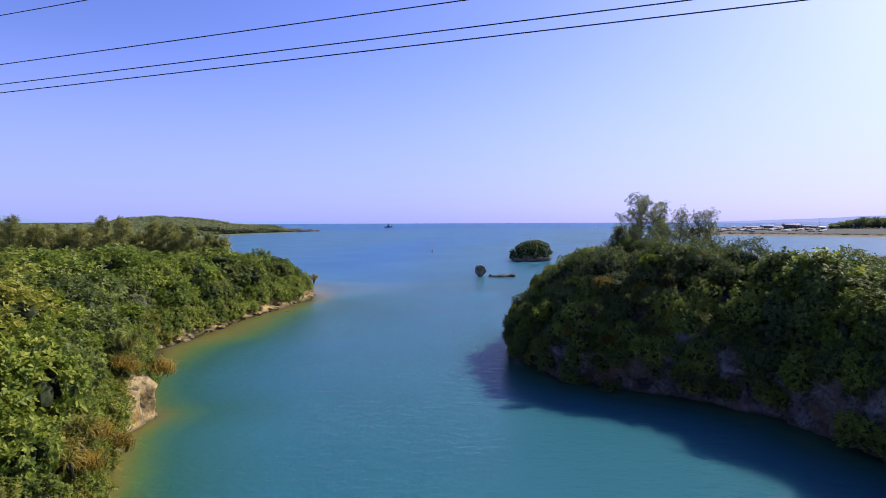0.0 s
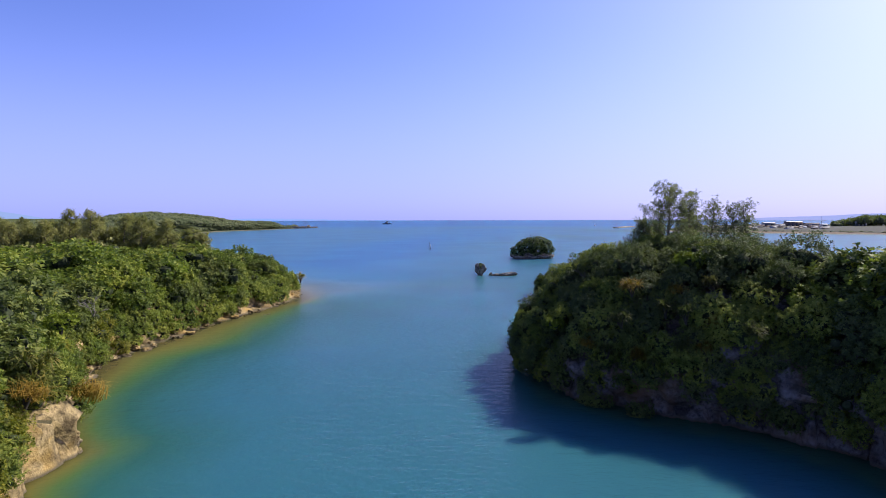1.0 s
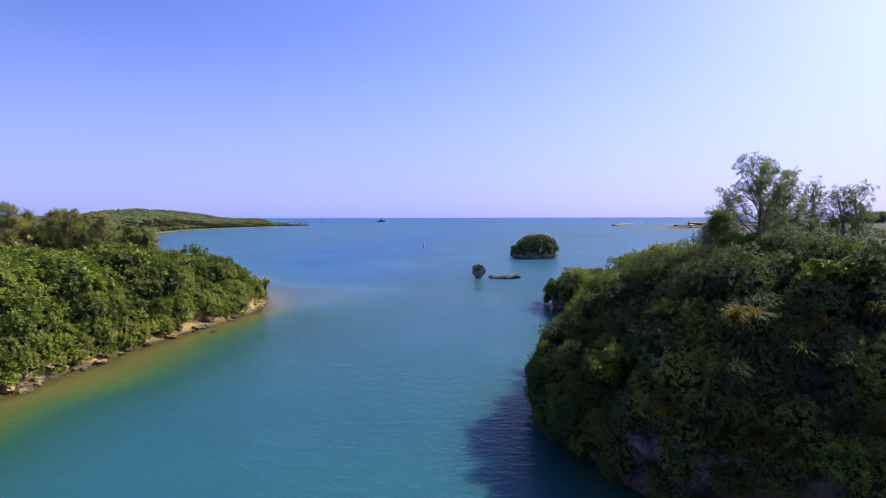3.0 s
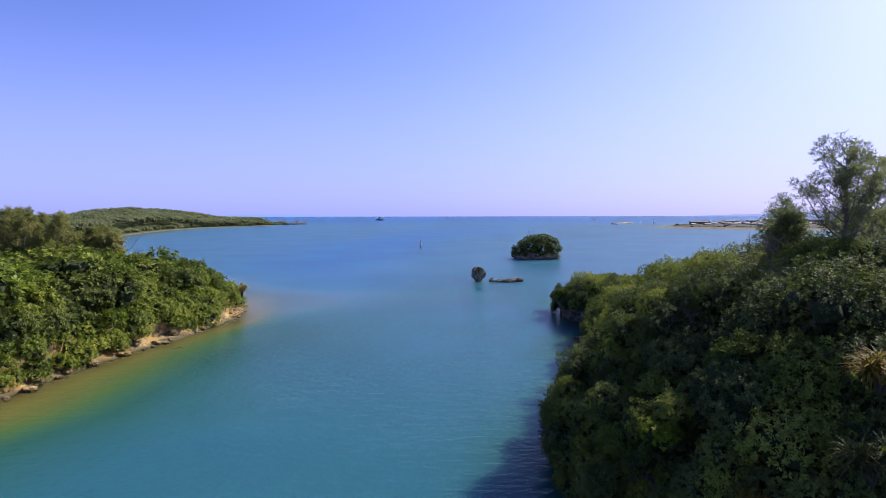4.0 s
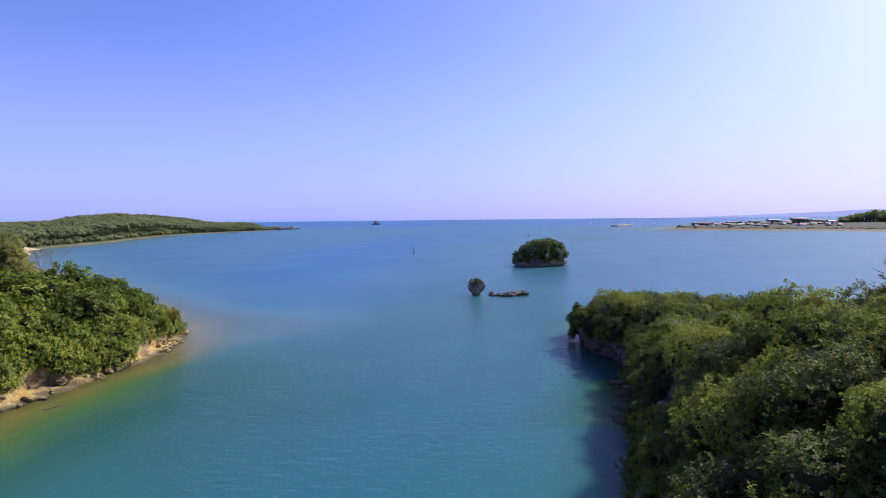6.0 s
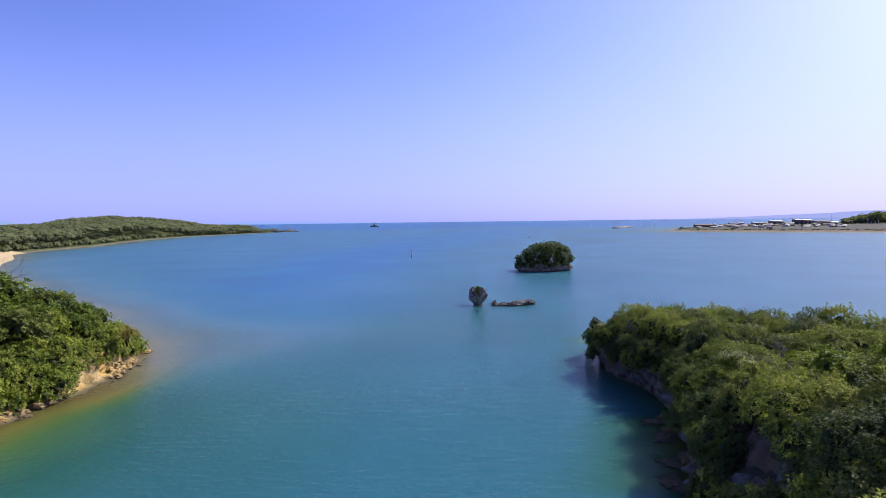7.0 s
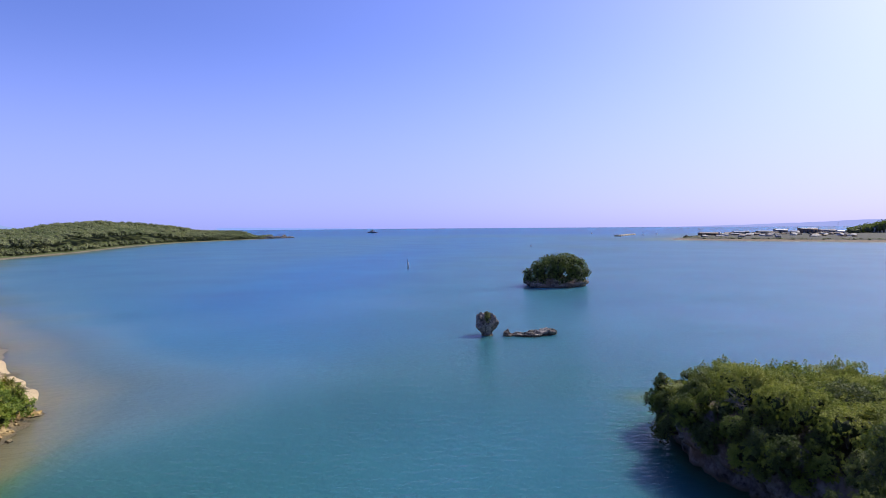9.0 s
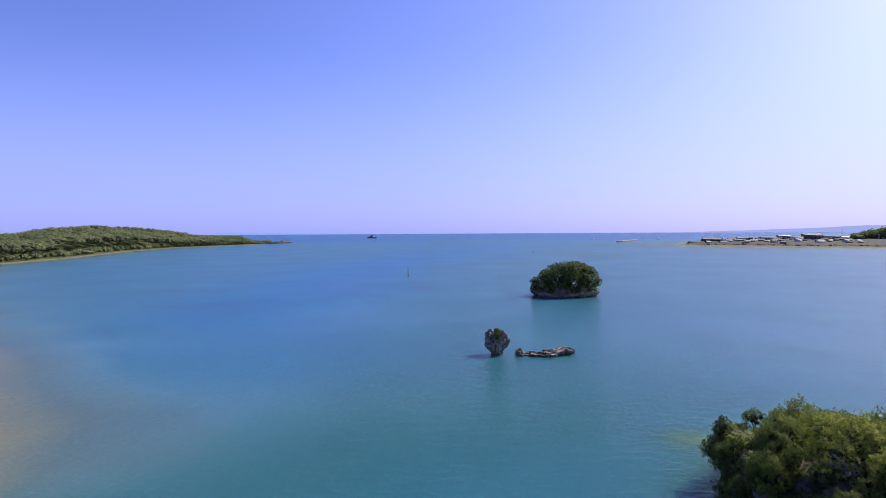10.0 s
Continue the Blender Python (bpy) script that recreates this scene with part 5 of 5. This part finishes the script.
# boulders on the left shore, a shelf in the right cove
stones = [rock_mesh(200 + j, sz, 5, 0.36, 0, 0.9, M_rock) for j, sz in enumerate(((1.0, 0.8, 0.6), (0.7, 0.6, 0.5), (1.3, 0.8, 0.45), (0.5, 0.4, 0.4)))]
rb = np.random.default_rng(8)
for j, (x, y) in enumerate(((-34.4, 62.2), (-33.8, 66.0), (-33.4, 69.5), (-33.0, 74.5), (-32.6, 78.5), (-32.0, 82.0), (-31.9, 84.6),
                            (-31.2, 87.2), (-30.8, 90.0), (-30.0, 92.6), (-29.4, 96.2), (-28.6, 101.2), (-27.9, 106.4), (-27.6, 111.0))):
    ob = tagged(new("boulder", stones[j % 4]), "tan weathered limestone boulder on the rocky shore", "rock", group="boulders on the shore")
    ob.matrix_basis = Matrix.LocRotScale((x - rb.uniform(-0.3, 0.7), y + rb.uniform(-1.6, 1.6), 0.1), Euler((rb.uniform(-0.3, 0.3), rb.uniform(-0.3, 0.3), rb.uniform(0, 6))), Vector((1, 1, 1)) * rb.uniform(0.28, 0.75))
pebbles = [rock_mesh(260 + j, sz, 3, 0.34, 0, 0.9, M_rock) for j, sz in enumerate(((0.42, 0.34, 0.3), (0.3, 0.24, 0.22), (0.55, 0.4, 0.26), (0.22, 0.2, 0.18)))]
line = np.array(LEFT[3:21], float)
for j in range(100):
    k = rb.integers(0, len(line) - 1)
    f = rb.random()
    x, y = line[k] * (1 - f) + line[k + 1] * f
    d = rb.uniform(-0.5, 1.3)
    x -= d
    z = float(ground_left(np.array([x]), np.array([y]), inland(LEFT, np.array([x]), np.array([y])))[0])
    ob = tagged(new("shore_stone", pebbles[j % 4]), "small tan broken rock on the limestone ledge", "rock", group="stones on the ledge")
    ob.matrix_basis = Matrix.LocRotScale((x, y, z + 0.05), Euler((0, 0, rb.uniform(0, 6))), Vector((1, 1, 1)) * rb.uniform(0.7, 1.5))
for x, y in ((-27.4, 92.4), (-27.0, 93.0)):
    ob = tagged(new("shore_stone", stones[1]), "dark rock barely breaking the shallow water", "rock", group="stones on the ledge")
    ob.matrix_basis = Matrix.LocRotScale((x, y, -0.2), Euler((0, 0, x)), (0.7, 0.5, 0.6))
for j, (x, y) in enumerate(((18.7, 95.4), (17.5, 91.0), (16.2, 86.8), (19.7, 98.2), (17.2, 94.4), (16.4, 90.2), (18.0, 97.4), (15.2, 88.4))):
    ob = tagged(new("ledge_rock", stones[2]), "flat brown ledge rock just above the water", "rock", group="ledge rocks in the cove")
    ob.matrix_basis = Matrix.LocRotScale((x, y, -0.06 - 0.12 * (j > 3)), Euler((0, 0, j * 1.1)), (1.1, 1.2, 0.7))

# ---------------------------------------------------------------- wires overhead
def box(x0, x1, y0, y1, z0, z1):
    V = np.array([(x, y, z) for z in (z0, z1) for x, y in ((x0, y0), (x1, y0), (x1, y1), (x0, y1))], float)
    return V, np.array([(3, 2, 1, 0), (4, 5, 6, 7), (0, 1, 5, 4), (1, 2, 6, 5), (2, 3, 7, 6), (3, 0, 4, 7)])


A, D = np.array((-8.06, 5.66)), np.array((0.942, -0.3348))
for lift in (0.0, 0.15, 0.5, 1.36):
    pts = [(*(A + D * q), 17.59 + lift + 0.5 * ((q - 6) / 58) ** 2) for q in np.linspace(-58, 58, 41)]
    V, F = tube(pts, [0.008] * len(pts), 6)
    tagged(new("overhead_wire", np_mesh("overhead_wire", V, F, [M_wire])), "thin black overhead wire across the channel", "wire", group="overhead wires")
for q in (-58, 58):
    x, y = A + D * q
    pole = tagged(new("utility_pole"), "tall grey concrete pole carrying overhead wires", "pole", group="utility poles")
    pole.location = (x, y, 0)
    V, F = tube([(0, 0, 3), (0, 0, 12), (0, 0, 20.4)], [0.2, 0.16, 0.11], 10)
    part("shaft", np_mesh("shaft", V, F, [M_grey]), pole)
    for lift in (0.0, 0.16, 0.47, 1.36):
        V, F = box(-0.12, 0.12, -0.12, 0.12, 18.44 + lift, 18.58 + lift)
        part("bracket", np_mesh("bracket", V, F, [M_dark]), pole)

# ---------------------------------------------------------------- marks and craft on the water
mark = tagged(new("channel_marker"), "slim channel marker post, white below and dark above", "marker")
mark.location = (-6.35, 276, 0)
V, F = tube([(0, 0, -4), (0, 0, 0), (0, 0, 3.6)], [0.1, 0.1, 0.07], 8)
part("post", np_mesh("post", V, F, [M_dark]), mark)
V, F = box(0.1, 0.42, -0.15, 0.15, 0.3, 2.6)
part("panel", np_mesh("panel", V, F, [M_white]), mark, "white board")


def work_boat(x, y, turn):
    b = tagged(new("work_boat"), "grey work boat with white deckhouse anchored far out", "boat")
    b.matrix_basis = pose(x, y, 0, 0, 0, turn)
    P = [(-12, 3.2), (-12, -3.2), (8, -3.2), (12, 0), (8, 3.2)]
    V = np.array([(px * (0.93 if z < 0 else 1), py * (0.85 if z < 0 else 1), z) for z in (-0.8, 2.6) for px, py in P])
    F = [(k, (k + 1) % 5, 5 + (k + 1) % 5, 5 + k) for k in range(5)]
    part("hull", np_mesh("hull", V, F, [M_blue]), b)
    V, F = box(-11.5, 8, -2.9, 2.9, 2.3, 2.5)
    part("deck", np_mesh("deck", V, F, [M_grey]), b)
    V, F = box(-5, 3, -2.2, 2.2, 2.5, 6.2)
    part("deckhouse", np_mesh("deckhouse", V, F, [M_grey]), b)
    V, F = box(-2, 2.5, -1.8, 1.8, 6.2, 8.4)
    part("bridge", np_mesh("bridge", V, F, [M_dark]), b)
    V, F = tube([(0, 0, 8.4), (0, 0, 11.5)], [0.2, 0.1], 6)
    part("mast", np_mesh("mast", V, F, [M_dark]), b)
    V, F = box(6, 10, -1.2, 1.2, 2.4, 3.6)
    part("winch", np_mesh("winch", V, F, [M_white]), b)
    return b


work_boat(-150, 1540, 8)
pier = tagged(new("floating_breakwater"), "long low pale concrete pontoon moored offshore", "pontoon")
pier.matrix_basis = pose(290, 930, 0, 0, 0, 62)
for k in range(6):
    V, F = box(-75 + k * 25, -51 + k * 25, -3, 3, -0.6, 1.7)
    part("section", np_mesh("section", V, F, [M_far_ground]), pier)
for x, y, sc in ((256, 850, 1.0), (345, 1010, 1.0), (372, 1020, 1.3), (300, 1150, 1.3), (75, 500, 0.45)):
    bu = tagged(new("buoy"), "small mooring buoy with a short post", "buoy", group="buoys")
    bu.matrix_basis = Matrix.LocRotScale((x, y, 0), None, (sc,) * 3)
    V, F = tube([(0, 0, -0.5), (0, 0, 0.2), (0, 0, 1.2), (0, 0, 1.6)], [0.6, 1.1, 1.0, 0.3], 10)
    part("float", np_mesh("float", V, F, [M_white if x > 280 else M_dark]), bu)
    V, F = tube([(0, 0, 1.5), (0, 0, 3.6)], [0.14, 0.1], 6)
    part("post", np_mesh("post", V, F, [M_white if x > 280 else M_dark]), bu)


# ---------------------------------------------------------------- the sand spit with its yards
def shed(x, y, w, d, h, wall, roof, label, bays=0, pitch=0.8, category="building"):
    b = tagged(new("shed"), label, category, group="sheds on the spit")
    b.location = (x, y, 2.6)
    V, F = box(-w / 2, w / 2, -d / 2, d / 2, 0, h)
    part("wall", np_mesh("wall", V, F, [wall]), b)
    V = np.array([(sx * (w / 2 + 0.4), sy, z) for sx in (-1, 1) for sy, z in ((-d / 2 - 0.4, h + 0.02), (0, h + pitch), (d / 2 + 0.4, h + 0.02))])
    part("roof", np_mesh("roof", V, [(0, 3, 4, 1), (1, 4, 5, 2)], [roof]), b)
    for k in range(bays):
        px = -w / 2 + (k + 0.5) * w / bays
        V, F = box(px - w / bays * 0.3, px + w / bays * 0.3, -d / 2 - 0.12, -d / 2 + 0.1, 0.3, h * 0.7)
        part("door", np_mesh("door", V, F, [M_dark]), b)
    return b


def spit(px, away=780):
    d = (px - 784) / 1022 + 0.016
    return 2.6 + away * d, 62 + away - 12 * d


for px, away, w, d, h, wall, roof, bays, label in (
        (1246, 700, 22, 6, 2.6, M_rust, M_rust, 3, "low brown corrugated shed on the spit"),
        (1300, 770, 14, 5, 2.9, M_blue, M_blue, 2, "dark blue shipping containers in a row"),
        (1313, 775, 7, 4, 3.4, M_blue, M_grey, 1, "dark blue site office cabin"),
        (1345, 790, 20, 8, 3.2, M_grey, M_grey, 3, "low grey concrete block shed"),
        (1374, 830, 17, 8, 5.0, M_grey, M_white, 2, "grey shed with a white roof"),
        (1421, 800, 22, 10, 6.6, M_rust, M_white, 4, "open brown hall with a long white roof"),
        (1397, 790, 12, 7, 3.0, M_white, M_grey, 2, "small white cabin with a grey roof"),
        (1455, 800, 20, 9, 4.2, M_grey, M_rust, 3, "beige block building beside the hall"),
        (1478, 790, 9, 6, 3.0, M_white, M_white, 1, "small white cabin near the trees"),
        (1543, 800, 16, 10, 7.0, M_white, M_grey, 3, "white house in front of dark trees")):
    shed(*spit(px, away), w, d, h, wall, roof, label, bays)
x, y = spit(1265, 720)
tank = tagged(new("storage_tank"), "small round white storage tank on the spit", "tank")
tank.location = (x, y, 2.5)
V, F = tube([(0, 0, 0), (0, 0, 3.4), (0, 0, 3.9)], [1.9, 1.9, 0.3], 16)
part("shell", np_mesh("shell", V, F, [M_white]), tank)
V, F = tube([(0, 0, 3.8), (0, 0, 4.5)], [0.2, 0.2], 6)
part("vent", np_mesh("vent", V, F, [M_grey]), tank)
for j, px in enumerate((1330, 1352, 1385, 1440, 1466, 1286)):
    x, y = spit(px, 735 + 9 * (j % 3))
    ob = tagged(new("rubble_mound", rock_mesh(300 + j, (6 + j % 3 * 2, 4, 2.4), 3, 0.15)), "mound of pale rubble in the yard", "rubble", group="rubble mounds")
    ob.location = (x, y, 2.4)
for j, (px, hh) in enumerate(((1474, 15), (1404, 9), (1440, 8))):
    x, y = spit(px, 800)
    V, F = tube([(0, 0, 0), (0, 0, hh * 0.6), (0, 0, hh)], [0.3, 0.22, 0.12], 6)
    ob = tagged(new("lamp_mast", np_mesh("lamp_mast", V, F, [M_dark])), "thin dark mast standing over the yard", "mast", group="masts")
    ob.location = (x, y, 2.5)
hulk = tagged(new("beached_boat"), "small dark boat lying at the tip of the spit", "boat")
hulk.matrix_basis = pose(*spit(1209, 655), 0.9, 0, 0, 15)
P = [(-4.5, 1.4), (-4.5, -1.4), (2.5, -1.5), (5.2, 0), (2.5, 1.5)]
V = np.array([(px * (0.8 if z < 0 else 1), py * (0.6 if z < 0 else 1), z) for z in (-0.8, 1.4) for px, py in P])
part("hull", np_mesh("hull", V, [(k, (k + 1) % 5, 5 + (k + 1) % 5, 5 + k) for k in range(5)], [M_dark]), hulk)
V, F = box(-3, 0.5, -0.9, 0.9, 1.0, 2.6)
part("cabin", np_mesh("cabin", V, F, [M_dark]), hulk)
rg = np.random.default_rng(31)
YARD = (("pale grey steel container in the yard", M_grey, M_grey), ("grey concrete blocks stacked in the yard", M_grey, M_grey), ("pale cabin with a grey roof", M_white, M_grey),
        ("rust-brown container in the yard", M_rust, M_rust), ("dull grey container in the yard", M_grey, M_grey), ("tan cabin with a brown roof", M_tan, M_rust))
count = 0
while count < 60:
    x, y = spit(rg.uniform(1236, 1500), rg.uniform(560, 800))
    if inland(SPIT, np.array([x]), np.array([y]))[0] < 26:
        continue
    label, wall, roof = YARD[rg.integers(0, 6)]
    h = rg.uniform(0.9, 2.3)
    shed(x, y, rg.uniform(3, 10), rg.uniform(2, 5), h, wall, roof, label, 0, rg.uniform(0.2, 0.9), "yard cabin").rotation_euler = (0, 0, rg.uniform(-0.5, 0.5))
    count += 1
rows = []
while len(rows) < 420:
    x, y = rg.uniform(240, 900), rg.uniform(340, 760)
    d = inland(SPIT, np.array([x]), np.array([y]))[0]
    if 9 < d < 24:
        rows.append((x, y, 1.2, rg.uniform(0, 6.28), rg.uniform(0.6, 1.6), rg.uniform(0.25, 0.55)))
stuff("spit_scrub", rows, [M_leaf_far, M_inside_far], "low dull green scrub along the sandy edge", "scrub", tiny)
rows = []
for q in range(300):
    px = rg.uniform(1495, 1720)
    x, y = spit(px, rg.uniform(790, 900))
    rows.append((x, y, 1.5, rg.uniform(0, 6.28), rg.uniform(2.0, 3.4), min(18.0, 6 + (px - 1480) * 0.16) * rg.uniform(0.7, 1) / 3))
stuff("far_grove", rows, [M_leaf_dark, M_inside_far], "dark grove of trees behind the yards", "woods", tiny)


# ---------------------------------------------------------------- land on the horizon
def far_hills(name, a0, a1, heights, colour, R=4650):
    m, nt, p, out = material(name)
    # Ridges glow in one flat blue, with the air's haze in the colour.
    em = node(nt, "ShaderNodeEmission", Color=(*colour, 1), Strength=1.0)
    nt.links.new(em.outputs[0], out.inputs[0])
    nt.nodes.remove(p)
    n = 90
    a = np.radians(np.linspace(a0, a1, n))
    h = np.interp(np.linspace(0, 1, n), np.linspace(0, 1, len(heights)), heights) + 2.0 * noise2(np.linspace(0, 40, n), np.zeros(n), 1.0, 9)
    V = np.concatenate([np.stack([R * np.sin(a), R * np.cos(a), np.full(n, -2.0)], 1), np.stack([R * np.sin(a), R * np.cos(a), np.maximum(h, -1)], 1)])
    k = np.arange(n - 1)
    tagged(new(name, np_mesh(name, V, np.stack([k, k + 1, k + 1 + n, k + n], 1), [m])), "hazy blue hills on the horizon", "hills", kind="structure")


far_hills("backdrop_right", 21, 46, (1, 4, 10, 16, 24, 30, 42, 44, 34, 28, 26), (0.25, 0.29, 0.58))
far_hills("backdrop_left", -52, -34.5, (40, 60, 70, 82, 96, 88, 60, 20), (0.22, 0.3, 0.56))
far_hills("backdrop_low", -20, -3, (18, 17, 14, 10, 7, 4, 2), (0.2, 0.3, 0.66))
